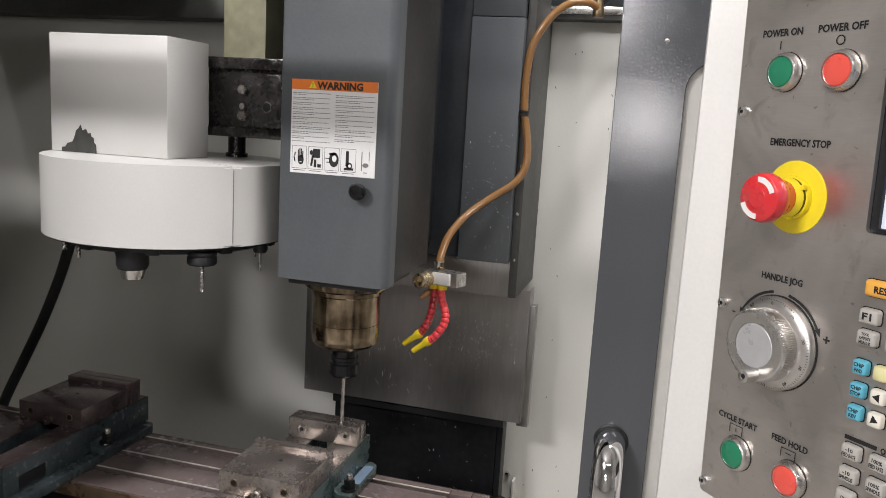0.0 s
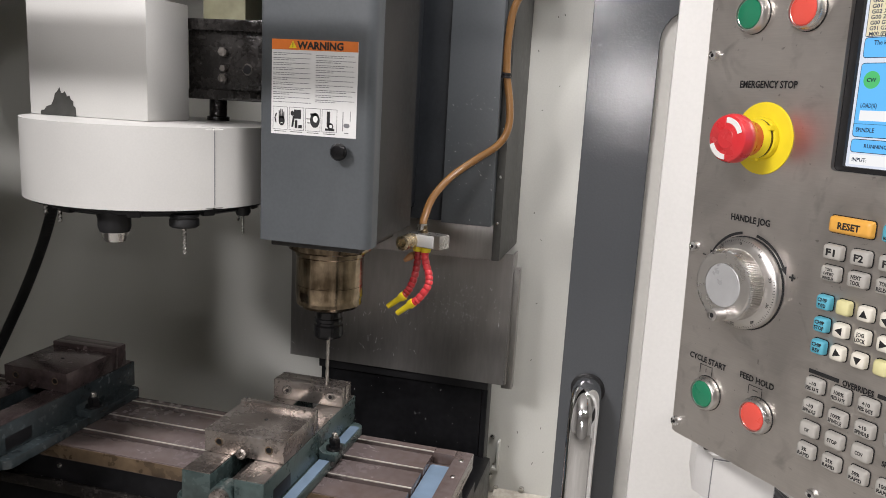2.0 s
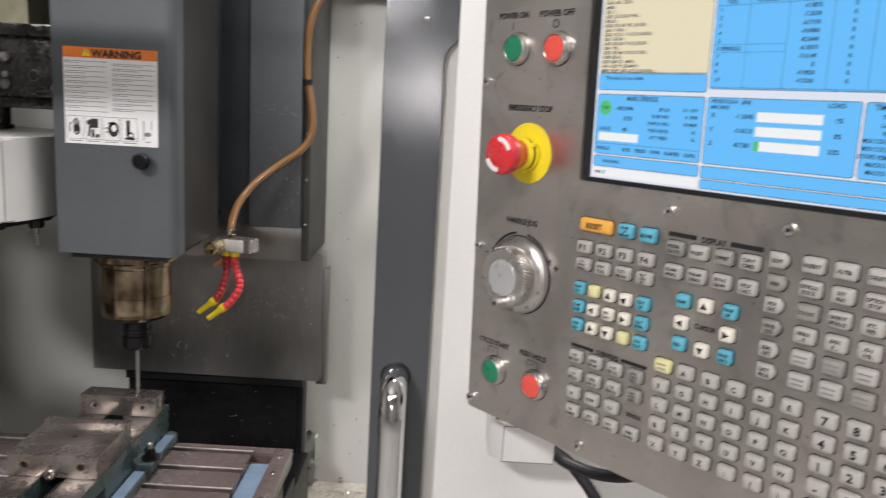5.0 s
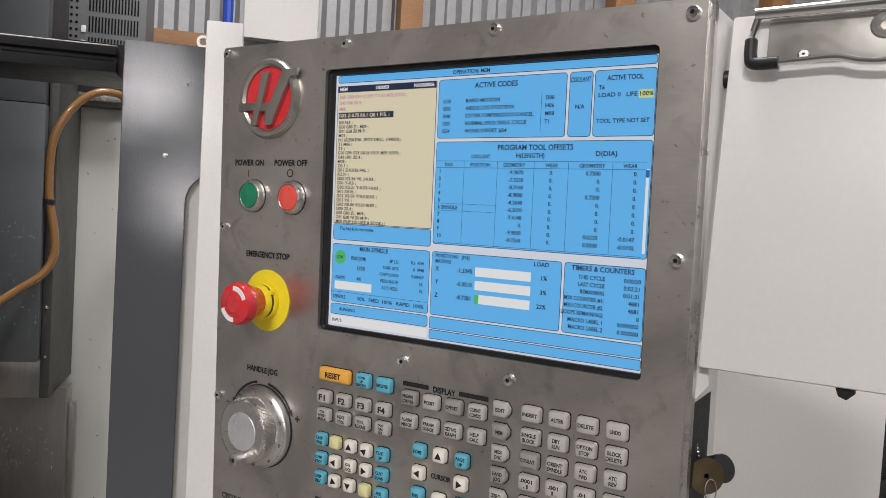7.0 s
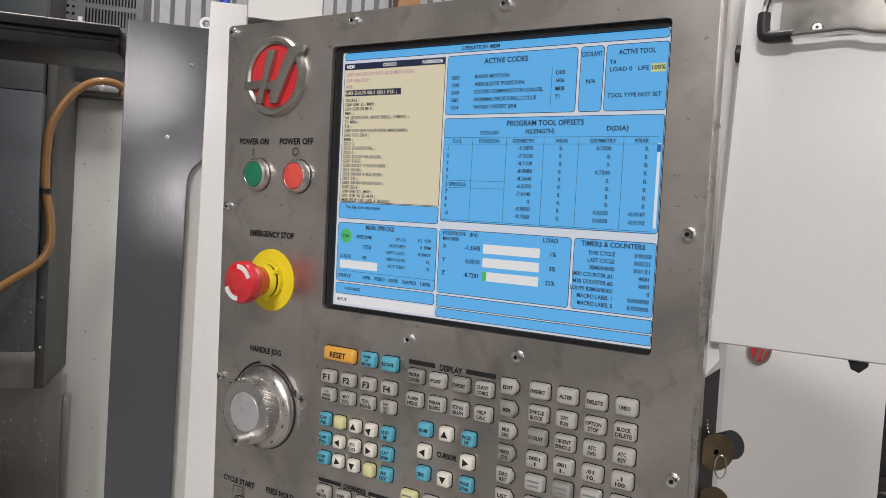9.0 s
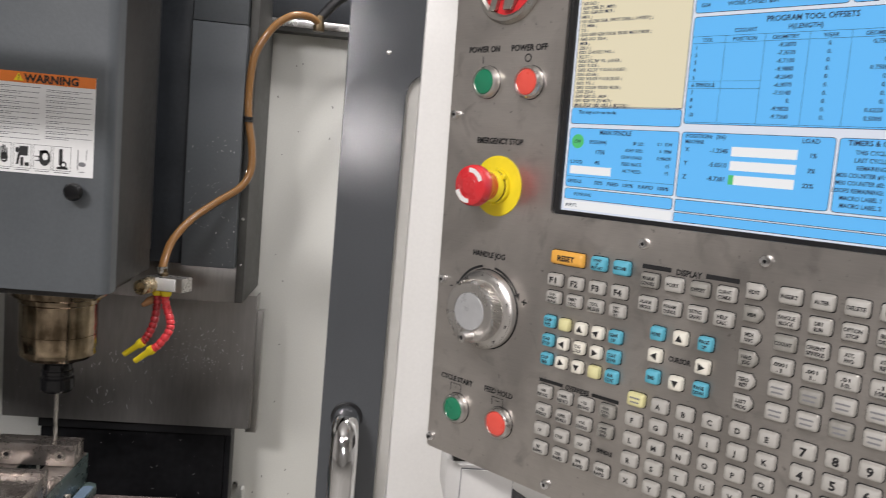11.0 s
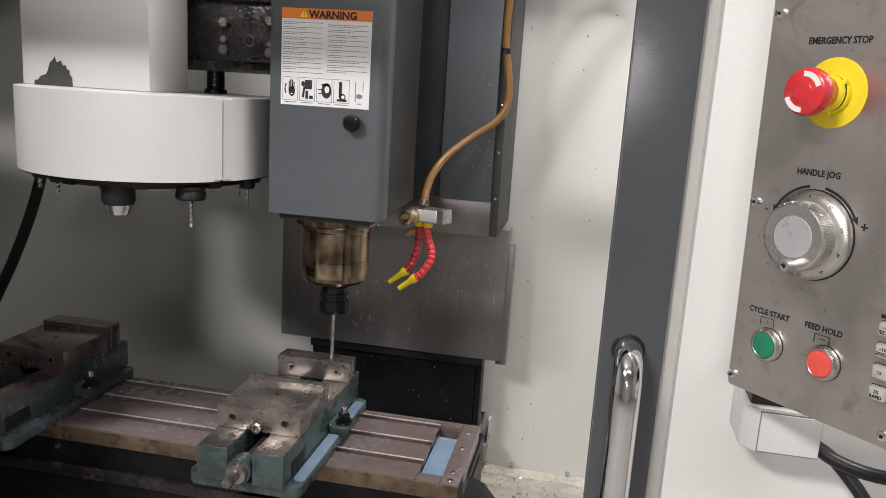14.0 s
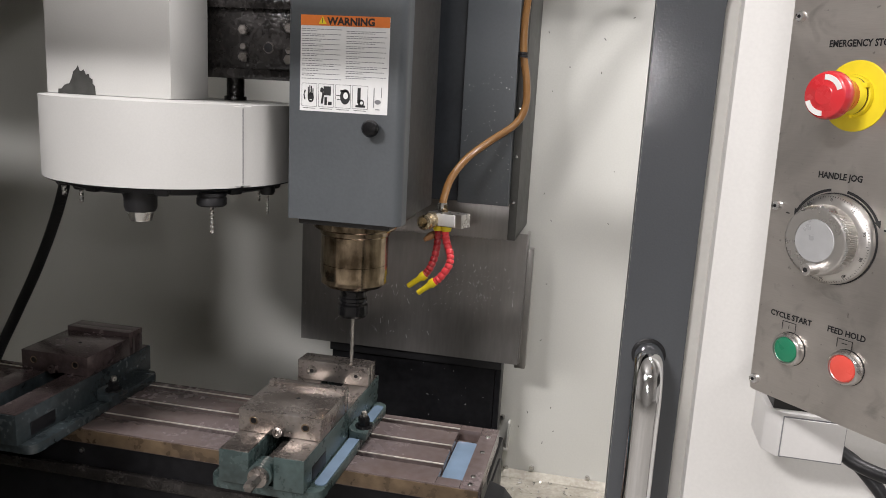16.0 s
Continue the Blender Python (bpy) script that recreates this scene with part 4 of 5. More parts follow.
for i in range(330):
    kind = rng.random()
    if kind < 0.22:
        p = Vector((rng.uniform(-0.43, -0.32), 1.7553, rng.uniform(1.25, 1.55)))
        l = 0.0012 + 0.003 * rng.random() ** 3
    elif kind < 0.60:
        p = Vector((min(-0.30, rng.gauss(-0.42, 0.06)), 1.8643, rng.gauss(1.01, 0.035)))
        l = 0.0012 + 0.008 * rng.random() ** 3
    elif kind < 0.85:
        p = Vector((min(-0.30, max(-0.86, rng.gauss(-0.66, 0.10))), 1.8643, rng.uniform(0.85, 1.0)))
        l = 0.0012 + 0.018 * rng.random() ** 3
    else:
        p = Vector((rng.uniform(-0.76, -0.36), 1.8890, rng.uniform(0.56, 0.80)))
        l = 0.001 + 0.004 * rng.random() ** 2
    a = rng.uniform(-1.2, 1.2)
    u = Vector((math.sin(a), 0, math.cos(a)))
    n = Vector((rng.uniform(0.0005, 0.0012), 0, 0))
    bm.faces.new([bm.verts.new(q) for q in (p, p + n, p + n + u * l, p + u * l)])
alone("clinging_chips", bm, M["label"], "tiny bright chips stuck to the wet covers", "swarf", kind="stuff")
bm = bmesh.new()
for i in range(22):
    p = Vector((rng.uniform(-0.28, 0.0), BACK - 0.0015, rng.uniform(0.5, 1.78)))
    l, a = rng.uniform(0.003, 0.008), rng.uniform(0, 3.1)
    u, n = Vector((math.cos(a), 0, math.sin(a))), Vector((-math.sin(a), 0, math.cos(a)))
    bm.faces.new([bm.verts.new(q) for q in (p, p + n * 0.002, p + n * 0.002 + u * l, p + u * l)])
alone("wall_chips", bm, M["olive"], "small dark chips stuck to the back sheet", "swarf", kind="stuff")

# ---- control pendant ----
pend = thing("control_pendant", "stainless steel machine control pendant with screen, keys and knobs", "control panel", m=PANEL)
# faceplate with a window for the screen, in four strips round it
U0, U1, V0, V1 = -0.1375, 0.3435, -0.2725, 0.271


def plate_with_window(outer, inner, y0, y1):
    b = bmesh.new()
    rings = []
    for pts, w in ((outer, y0), (inner, y0), (inner, y1), (outer, y1)):
        rings.append([b.verts.new((x, w, z)) for x, z in pts])
    n = len(outer)
    for lo, hi in zip(rings, rings[1:] + rings[:1]):
        for i in range(n):
            j = (i + 1) % n
            b.faces.new((lo[i], lo[j], hi[j], hi[i]))
    return b


part("faceplate", plate_with_window(rounded(U0, U1, V0, V1, 0.004, 4), rounded(0.0, 0.3115, 0.0005, 0.2415, 0.004, 4), 0.0, 0.004), M["steel"], pend, "brushed stainless faceplate with smudges")
part("housing", box(U0 + 0.006, U1 + 0.003, 0.0125, 0.085, V0 + 0.004, V1 - 0.002, 0.004), M["white"], pend, "white sheet metal housing")
part("housing_rim", plate_with_window(rounded(U0 + 0.001, U1 + 0.004, V0 + 0.001, V1 + 0.001, 0.004), rounded(U0 + 0.012, U1 - 0.010, V0 + 0.012, V1 - 0.012, 0.004), 0.0043, 0.0123), M["alu"], pend, "grey folded rim")
part("side_recess", box(U1 + 0.0028, U1 + 0.0036, 0.012, 0.060, -0.19, -0.012, 0.0), M["rubber"], pend, "dark connector recess")
part("side_bolt", lathe([(0, 0.006), (0.005, 0.006), (0.0065, 0.003), (0.0065, 0)], pose(U1 + 0.003, 0.045, 0.222, 0, 90, 0), 16), M["rubber"], pend)
pscrew = screw_mesh(0.0052, 0.0042)
pscrew.materials.append(M["chrome"])
for u, v in ((-0.1292, 0.2638), (0.0243, 0.2629), (0.1776, 0.2629), (0.334, 0.2610), (-0.1285, 0.0901), (-0.1300, -0.0841), (-0.1318, -0.2604), (0.0232, -0.2613), (0.1776, -0.2615), (0.334, -0.262), (0.1012, -0.0154), (0.2055, -0.0152), (0.3325, 0.0897), (0.3330, -0.0853)):
    s_ = part("screw", pscrew, M["chrome"], pend, at=(u, -0.0002, v))
    part("hex_socket", lathe([(0, 0.0045), (0.0017, 0.0045), (0.0019, 0.0036)], pose(0, 0, 0, 90), 6), M["black"], s_)

# screen
part("bezel", plate_with_window(rounded(-0.004, 0.3155, -0.004, 0.2455, 0.002), rounded(0.0065, 0.3095, 0.0045, 0.2365, 0.001), 0.0046, 0.0080), M["rubber"], pend, "black screen surround")
scr = part("screen", box(-0.003, 0.314, 0.0090, 0.0118, -0.003, 0.244), M["screenbg"], pend, "lit colour display showing tool offsets")
D = 0.0086


def sx(px):
    return 0.0075 + 0.3012 * px


LAYOUT = [(0, -0.002), (0.046, 0.027), (0.060, 0.041), (0.302, 0.251), (0.314, 0.267), (0.3905, 0.335), (0.423, 0.359), (0.440, 0.373), (0.667, 0.609), (0.694, 0.640), (0.702, 0.672), (0.722, 0.685), (0.910, 0.905), (0.916, 0.915), (0.950, 0.957), (0.958, 0.963), (1, 1)]
LEFT = [(0, -0.002), (0.046, 0.027), (0.058, 0.041), (0.088, 0.066), (0.610, 0.586), (0.618, 0.592), (0.690, 0.6525), (0.702, 0.672), (0.722, 0.685), (0.910, 0.905), (0.916, 0.915), (0.950, 0.955), (0.958, 0.963), (1, 1)]
TIMERS = [(0.702, 0.672), (0.724, 0.685), (0.948, 0.905)]


def sz(py, px=0.5):
    """Height on the screen of a row of its layout; the left column and the timers have rows of their own."""
    rows = LEFT if px < 0.37 and py > 0.05 else TIMERS if px > 0.775 and 0.70 < py < 0.95 else LAYOUT
    return 0.0055 + 0.2308 * (1 - float(np.interp(py, [r[0] for r in rows], [r[1] for r in rows])))


def pane(px0, px1, py0, py1, mat, d=D, rr=0.0022, name="pane"):
    x0, x1, z0, z1 = sx(px0), sx(px1), sz(py1, px0), sz(py0, px0)
    ob = part(name, prism(rounded(x0, x1, z0, z1, rr, 3), d, d + 0.0003, "y"), mat, scr, smooth=0)
    if mat in (M["cyan"], M["cream"]):
        part("pane_border", prism(rounded(x0 - 0.0005, x1 + 0.0005, z0 - 0.0005, z1 + 0.0005, rr + 0.0004, 3), d + 0.00012, d + 0.00028, "y"), M["lcdink"], ob, smooth=0)


pane(0.004, 0.996, 0.004, 0.046, M["cyan"])
pane(0.004, 0.366, 0.060, 0.610, M["cream"], rr=0.0004)
pane(0.004, 0.366, 0.058, 0.088, M["lcdink"], D - 0.0003, 0.0003)
pane(0.376, 0.764, 0.060, 0.302, M["cyan"])
pane(0.7745, 0.834, 0.060, 0.302, M["cyan"])
pane(0.842, 0.996, 0.060, 0.302, M["cyan"])
pane(0.376, 0.996, 0.314, 0.694, M["cyan"])
pane(0.004, 0.366, 0.618, 0.690, M["cyan"])
pane(0.004, 0.366, 0.702, 0.910, M["cyan"])
pane(0.376, 0.776, 0.702, 0.910, M["cyan"])
pane(0.786, 0.996, 0.702, 0.948, M["cyan"])
pane(0.004, 0.366, 0.916, 0.950, M["cyan"])
pane(0.004, 0.366, 0.958, 0.996, M["lcdwhite"], rr=0.0004)
pane(0.376, 0.996, 0.917, 0.950, M["cyan"], rr=0.001)
pane(0.376, 0.996, 0.960, 0.995, M["cyan"], rr=0.001)
pane(0.016, 0.160, 0.838, 0.866, M["lcdwhite"], D - 0.0003, 0.0003, "load_bar")
for k in range(3):
    pane(0.520, 0.690, 0.748 + 0.042 * k, 0.776 + 0.042 * k, M["lcdwhite"], D - 0.0003, 0.0003, "load_bar")
pane(0.520, 0.534, 0.832, 0.860, M["lcdgreen"], D - 0.0005, 0.0003, "load_level")
pane(0.956, 0.992, 0.136, 0.166, M["lcdyellow"], D - 0.0003, 0.0003, "life_mark")
pane(0.985, 0.992, 0.420, 0.680, M["lcdwhite"], D - 0.0003, 0.0003, "scroll_bar")
pane(0.984, 0.993, 0.424, 0.450, M["lcdmid"], D - 0.0005, 0.0003, "scroll_grip")
part("spindle_lamp", lathe([(0, 0.0003), (0.0065, 0.0003), (0.0065, 0)], pose(sx(0.036), D - 0.0002, sz(0.755, 0.036), 90), 24), M["lcdgreen"], scr, "green round status lamp")
pane(0.010, 0.218, 0.168, 0.192, M["lcdink"], D - 0.0003, 0.0003, "cursor_line")
T = D - 0.0007


def print_on(rows, mat, name="screen_text", parent=None, depth=T):
    rows = [(w, sx(a), sz(c, a), h, wd, al) for w, a, c, h, wd, al in rows]
    for row in rows:
        part(name, writing([row], depth, bold=0.036), mat, parent or scr)


h = 0.0031
print_on([("OPERATION: MEM", 0.48, 0.026, h, 0, "c")], M["lcdink"])
print_on([("MEM", 0.012, 0.073, h, 0, "l"), ("O00050", 0.15, 0.073, h, 0, "l"), ("N00000006", 0.36, 0.073, h, 0, "r")], M["lcdwhite"])
print_on([("G00 G90 G54 X1.993 Y-0.25 M03 S7500 ;", 0.012, 0.107, h, 0.076, "l"), ("G43 H06 Z0.4 ;", 0.012, 0.130, h, 0.027, "l"), ("M08 ;", 0.012, 0.154, h, 0.009, "l")], M["lcdpink"])
print_on([("G83 Z-0.75 R0.1 Q0.1 F15. ;", 0.012, 0.180, h, 0.058, "l")], M["cream"])
code = ["X0.363 ;", "G00 G80 Z1. M09 ;", "G91 G28 Z0 M19 ;", "M01 ;", "N1 (0.250 DIA. SPOT DRILL 1/4REV) ;", "T1 M06 ;", "T3 ;", "G00 G90 G54 X0.06 Y0.03 M03 S6000 ;", "G43 H01 Z0.4 ;", "M08 ;", "Z0.1 ;", "G01 Z-0.032 F42. ;", "X2.31 ;", "G02 X2.34 Y0. J-0.03 ;", "G01 Y-0.5 ;", "G02 X2.31 Y-0.53 I-0.03 ;", "G01 X0.06 ;", "G02 X0.03 Y-0.5 J0.03 ;", "G01 Y0. ;", "G02 X0.06 Y0.03 I0.03 ;", "G00 Z0.4 ;", "G00 G80 Z1. M09 ;", "G91 G28 Y0 Z0 M19 ;", "M00 (FLIP 180 LIKE A BOOK) ;"]
print_on([(c, 0.012, 0.208 + 0.0172 * i, 0.0028, 0.00205 * len(c), "l") for i, c in enumerate(code)], M["lcdink"], "program_listing")
print_on([("ACTIVE CODES", 0.56, 0.088, 0.0042, 0.040, "c")] + [(a, 0.392, 0.150 + 0.031 * i, h, 0, "l") for i, a in enumerate(("G00", "G90", "G40", "G83", "G54"))] + [(a, 0.466, 0.150 + 0.031 * i, h, w, "l") for i, (a, w) in enumerate((("RAPID MOTION", 0.032), ("ABSOLUTE POSITION", 0.046), ("CUTTER COMPENSATION CANCEL", 0.063), ("NORMAL PECK DRILL CYCLE", 0.057), ("WORK OFFSET #54", 0.040)))] + [(a, 0.708, 0.150 + 0.031 * i, h, 0, "l") for i, a in enumerate(("D00", "H06", "M08", "T1"))], M["lcdink"], "code_text")
print_on([("COOLANT", 0.804, 0.088, 0.0036, 0.0165, "c"), ("N/A", 0.804, 0.19, h, 0, "c"), ("ACTIVE TOOL", 0.920, 0.088, 0.0036, 0.028, "c"), ("T6", 0.852, 0.122, h, 0, "l"), ("LOAD 0   LIFE", 0.852, 0.150, h, 0.030, "l"), ("100%", 0.974, 0.150, h, 0.010, "c"), ("TOOL TYPE NOT SET", 0.850, 0.246, h, 0.041, "l")], M["lcdink"], "tool_text")
rows = [("PROGRAM TOOL OFFSETS", 0.683, 0.336, 0.0042, 0.066, "c"), ("COOLANT", 0.522, 0.372, h, 0.018, "c"), ("H(LENGTH)", 0.672, 0.368, 0.0036, 0.025, "c"), ("D(DIA)", 0.882, 0.360, 0.0036, 0.017, "c")]
rows += [(a, u, 0.408, 0.0029, w, "c") for a, u, w in (("TOOL", 0.42, 0.009), ("POSITION", 0.522, 0.019), ("GEOMETRY", 0.626, 0.020), ("WEAR", 0.735, 0.011), ("GEOMETRY", 0.846, 0.021), ("WEAR", 0.945, 0.011))]
tool_h = ("-9.3870", "-7.3530", "-8.7100", "-8.9880", "-8.2640", "-6.3070", "-7.6140", "0.", "-9.9820", "-9.7260")
tool_d = ("0.7500", "0.", "0.", "0.7500", "0.", "0.", "0.", "0.", "0.6220", "0.5000")
for i in range(10):
    z = 0.440 + 0.0252 * i
    rows += [(str(i + 1) if i != 5 else "6 SPINDLE", 0.388, z, h, 0, "l"), (tool_h[i], 0.655, z, h, 0, "r"), ("0.", 0.735, z, h, 0, "c"), (tool_d[i], 0.870, z, h, 0, "r"), (("0.",) * 8 + ("-0.0147", "-0.0192"))[i] and ((("0.",) * 8 + ("-0.0147", "-0.0192"))[i], 0.965, z, h, 0, "r")]
print_on(rows, M["lcdink"], "tool_offset_table")
lines = [(0.376, 0.985, 0.3905), (0.376, 0.985, 0.423), (0.376, 0.985, 0.690), (0.004, 0.366, 0.875)]
grid = [(sx(a), sx(b_), sz(c, a) - 0.00015, sz(c, a) + 0.00015) for a, b_, c in lines]
grid += [(sx(a) - 0.00015, sx(a) + 0.00015, sz(0.690), sz(0.3905)) for a in (0.47, 0.575, 0.685, 0.782, 0.900)] + [(sx(0.697) - 0.00015, sx(0.697) + 0.00015, sz(0.28), sz(0.13))]
grid += [(sx(0.376), sx(0.575), sz(0.553) - 0.00012, sz(0.553) + 0.00012), (sx(0.376), sx(0.575), sz(0.578) - 0.00012, sz(0.578) + 0.00012)]
part("table_lines", bars(grid, T + 0.0001), M["lcdink"], scr, smooth=0)
print_on([("The key is in run mode.", 0.03, 0.636, h, 0.040, "l"), ("MAIN SPINDLE", 0.165, 0.722, 0.0040, 0.032, "c"), ("CW", 0.036, 0.755, 0.0030, 0, "c"), ("SPEED(RPM)", 0.108, 0.755, h, 0.018, "c"), ("1750", 0.118, 0.788, 0.0036, 0, "c"), ("LOAD(%)", 0.038, 0.824, h, 0.013, "c"), ("4%", 0.112, 0.824, h, 0, "c")] + [(a, 0.262, 0.754 + 0.0225 * i, 0.0028, 0, "r") for i, a in enumerate(("SP LD:", "SURF SPD:", "CHIP LOAD:", "FEED RATE:", "ACT FEED:"))] + [(a, 0.35, 0.752 + 0.0225 * i, 0.0028, 0, "r") for i, a in enumerate(("0.1  KW", "0  FPM", "0.00429", "15.", "15."))] + [("SPINDLE", 0.012, 0.891, h, 0.015, "l"), ("50%   FEED  100%   RAPID  100%", 0.108, 0.891, h, 0.074, "l"), ("RUNNING", 0.04, 0.932, 0.0028, 0, "l"), ("INPUT:", 0.012, 0.977, 0.0028, 0, "l")], M["lcdink"], "spindle_text")
print_on([("POSITION:  (IN)", 0.388, 0.720, h, 0.034, "l"), ("MACHINE", 0.388, 0.738, h, 0.016, "l"), ("LOAD", 0.720, 0.722, 0.0034, 0, "c")] + [(a, 0.390, 0.762 + 0.042 * i, 0.0035, 0, "l") for i, a in enumerate("XYZ")] + [(a, 0.512, 0.762 + 0.042 * i, 0.0035, 0, "r") for i, a in enumerate(("-1.3345", "-5.0510", "-8.7281"))] + [(a, 0.738, 0.762 + 0.042 * i, 0.0034, 0, "r") for i, a in enumerate(("1%", "3%", "22%"))], M["lcdink"], "position_text")
tm = (("THIS CYCLE", "0:00:50"), ("LAST CYCLE", "0:02:21"), ("REMAINING", "0:01:31"), ("M30 COUNTER #1:", "4681"), ("M30 COUNTER #2:", "4681"), ("LOOPS REMAINING:", "0"), ("MACRO LABEL 1", "0.000000"), ("MACRO LABEL 2", "0.000000"))
print_on([("TIMERS & COUNTERS", 0.888, 0.724, 0.0038, 0.050, "c")] + [(a, 0.896, 0.754 + 0.0245 * i, h, 0.00215 * len(a), "r") for i, (a, _) in enumerate(tm)] + [(c, 0.988, 0.754 + 0.0245 * i, h, 0, "r") for i, (_, c) in enumerate(tm)], M["lcdink"], "timer_text")

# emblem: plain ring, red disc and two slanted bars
part("emblem_ring", lathe([(0.0305, 0.001), (0.0305, 0.004), (0.033, 0.006), (0.0365, 0.006), (0.039, 0.002), (0.039, 0.0)], pose(-0.0695, -0.0001, 0.2175, 90), 48), M["pewter"], pend, "satin metal ring of the emblem")
part("emblem_disc", lathe([(0, 0.0022), (0.0303, 0.0022), (0.0303, 0)], pose(-0.0695, -0.0001, 0.2175, 90), 48), M["red"], pend, "red enamel disc")
ec = lambda pts: [(x - 0.0695, z + 0.2175) for x, z in pts]
part("emblem_bar", prism(ec([(-0.020, -0.026), (-0.012, -0.026), (0.004, 0.025), (-0.006, 0.025), (-0.0125, -0.0035), (-0.037, -0.0045), (-0.037, -0.0125), (-0.016, -0.0115)]), -0.0075, -0.0024, "y", 0.0008), M["pewter"], pend, "satin metal bar")
part("emblem_bar", prism(ec([(-0.002, -0.026), (0.008, -0.026), (0.031, 0.0185), (0.038, 0.020), (0.040, 0.027), (0.022, 0.026), (0.006, -0.004), (-0.006, -0.006), (-0.008, -0.013), (0.0, -0.013)]), -0.0078, -0.0024, "y", 0.0008), M["pewter"], pend, "satin metal bar")

# engraved captions
cap = [("POWER ON", -0.0965, 0.1555, 0.0058, 0.040, "c"), ("POWER OFF", -0.0405, 0.1555, 0.0058, 0.043, "c"), ("EMERGENCY STOP", -0.0680, 0.0652, 0.0058, 0.0585, "c"), ("HANDLE JOG", -0.0702, -0.0495, 0.0056, 0.042, "c"), ("CYCLE START", -0.1008, -0.1878, 0.0054, 0.0445, "c"), ("FEED HOLD", -0.0440, -0.1872, 0.0054, 0.0365, "c"), ("DISPLAY", 0.1440, -0.0350, 0.0050, 0.0225, "c"), ("CURSOR", 0.1442, -0.1092, 0.0044, 0.020, "c"), ("OVERRIDES", 0.0480, -0.1605, 0.0046, 0.026, "c"), ("SPINDLE", 0.0828, -0.2096, 0.0040, 0.016, "c"), ("-", -0.1178, -0.0885, 0.005, 0.004, "c"), ("+", -0.0212, -0.0900, 0.008, 0, "c")]
for row in cap:
    part("caption", writing([row], -0.0004, bold=0.045), M["ink"], pend, "black printed caption")
part("power_mark", bars([(-0.0976, -0.0966, 0.1415, 0.1485)], -0.0004), M["ink"], pend)
part("power_ring", lathe([(0.0030, 0.0003), (0.0040, 0.0003)], pose(-0.0408, -0.0001, 0.1457, 90), 24), M["ink"], pend)
for u in (-0.1014, -0.0442):
    part("button_mark", bars([(u - 0.0075, u + 0.0075, -0.1935, -0.1928), (u - 0.0075, u - 0.0068, -0.2015, -0.1928), (u + 0.0068, u + 0.0075, -0.2015, -0.1928)] + ([(u - 0.0003, u + 0.0003, -0.1995, -0.1955)] if u < -0.1 else [(u - 0.003, u + 0.003, -0.1972, -0.1965)]), -0.0004), M["ink"], pend)
for a, b_ in (((0.1015, 0.1285), (0.159, 0.187)), ):
    part("caption_bar", bars([(a[0], a[1], -0.0365, -0.0325)], -0.0004), M["ink"], pend)
    part("caption_bar", bars([(b_[0], b_[1], -0.0365, -0.0325)], -0.0004), M["ink"], pend)
part("caption_bar", bars([(0.005, 0.032, -0.1622, -0.1588)], -0.0004), M["ink"], pend)
part("caption_bar", bars([(0.064, 0.092, -0.1622, -0.1588)], -0.0004), M["ink"], pend)


def push(u, v, lens, label):
    at = pose(u, -0.0001, v, 90)
    b = part("push_button", lathe([(0.0118, 0.0), (0.0158, 0.0), (0.0161, 0.0012), (0.0161, 0.0040), (0.0150, 0.0068), (0.0138, 0.0080), (0.0130, 0.0080), (0.0126, 0.0066), (0.0118, 0.0060)], at, 40), M["alu"], pend, label)
    part("lens", lathe([(0, 0.0084), (0.0085, 0.0084), (0.0114, 0.0076), (0.0124, 0.0062), (0.0124, 0.001)], at, 36), lens, b, "coloured lens cap")
    part("seat_ring", lathe([(0.0155, 0.0004), (0.0165, 0.0004), (0.0166, 0.0)], at, 36), M["ink"], b, "dark joint round the button")


push(-0.0890, 0.1228, M["greenlens"], "green power button in a chrome ring")
push(-0.0360, 0.1223, M["redlens"], "red power button in a chrome ring")
push(-0.0975, -0.2185, M["greenlens"], "green start button in a chrome ring")
push(-0.0390, -0.2174, M["redlens"], "red hold button in a chrome ring")

# emergency stop
EC = (-0.0665, -0.0002, 0.0205)
part("stop_ring", lathe([(0.0, 0.0012), (0.0285, 0.0012), (0.0302, 0.0006), (0.0304, 0.0)], pose(*EC, 90), 48), M["yellow"], pend, "yellow disc round the stop button")
collar = part("stop_collar", lathe([(0.0, 0.0013), (0.0178, 0.0013), (0.0182, 0.004), (0.0176, 0.0062), (0.0160, 0.0066), (0.0160, 0.0092), (0.0166, 0.0096), (0.0160, 0.0125), (0.0142, 0.016), (0, 0.016)], pose(*EC, 90), 36), M["yellow"], pend, "yellow collar")
for k in range(3):
    a = radians(35 + 120 * k)
    part("collar_lug", box(-0.003, 0.003, -0.0118, -0.0060, -0.002, 0.002, 0.0008), M["yellow"], collar, at=pose(EC[0] + 0.0165 * math.cos(a), EC[1], EC[2] + 0.0165 * math.sin(a)))
part("collar_groove", lathe([(0.0158, 0.0066), (0.01625, 0.0068), (0.01625, 0.0090), (0.0158, 0.0092)], pose(*EC, 90), 36), M["brass"], collar, "dark ring in the collar's groove")
stop = part("stop_button", lathe([(0, 0.014), (0.0138, 0.014), (0.0148, 0.0175), (0.0158, 0.0235), (0.0188, 0.0290), (0.0202, 0.0325), (0.0202, 0.0385), (0.0188, 0.0418), (0.0165, 0.0432), (0.0085, 0.0434), (0.0078, 0.0439), (0, 0.0439)], pose(*EC, 90), 48), M["red"], pend, "red mushroom emergency stop button")
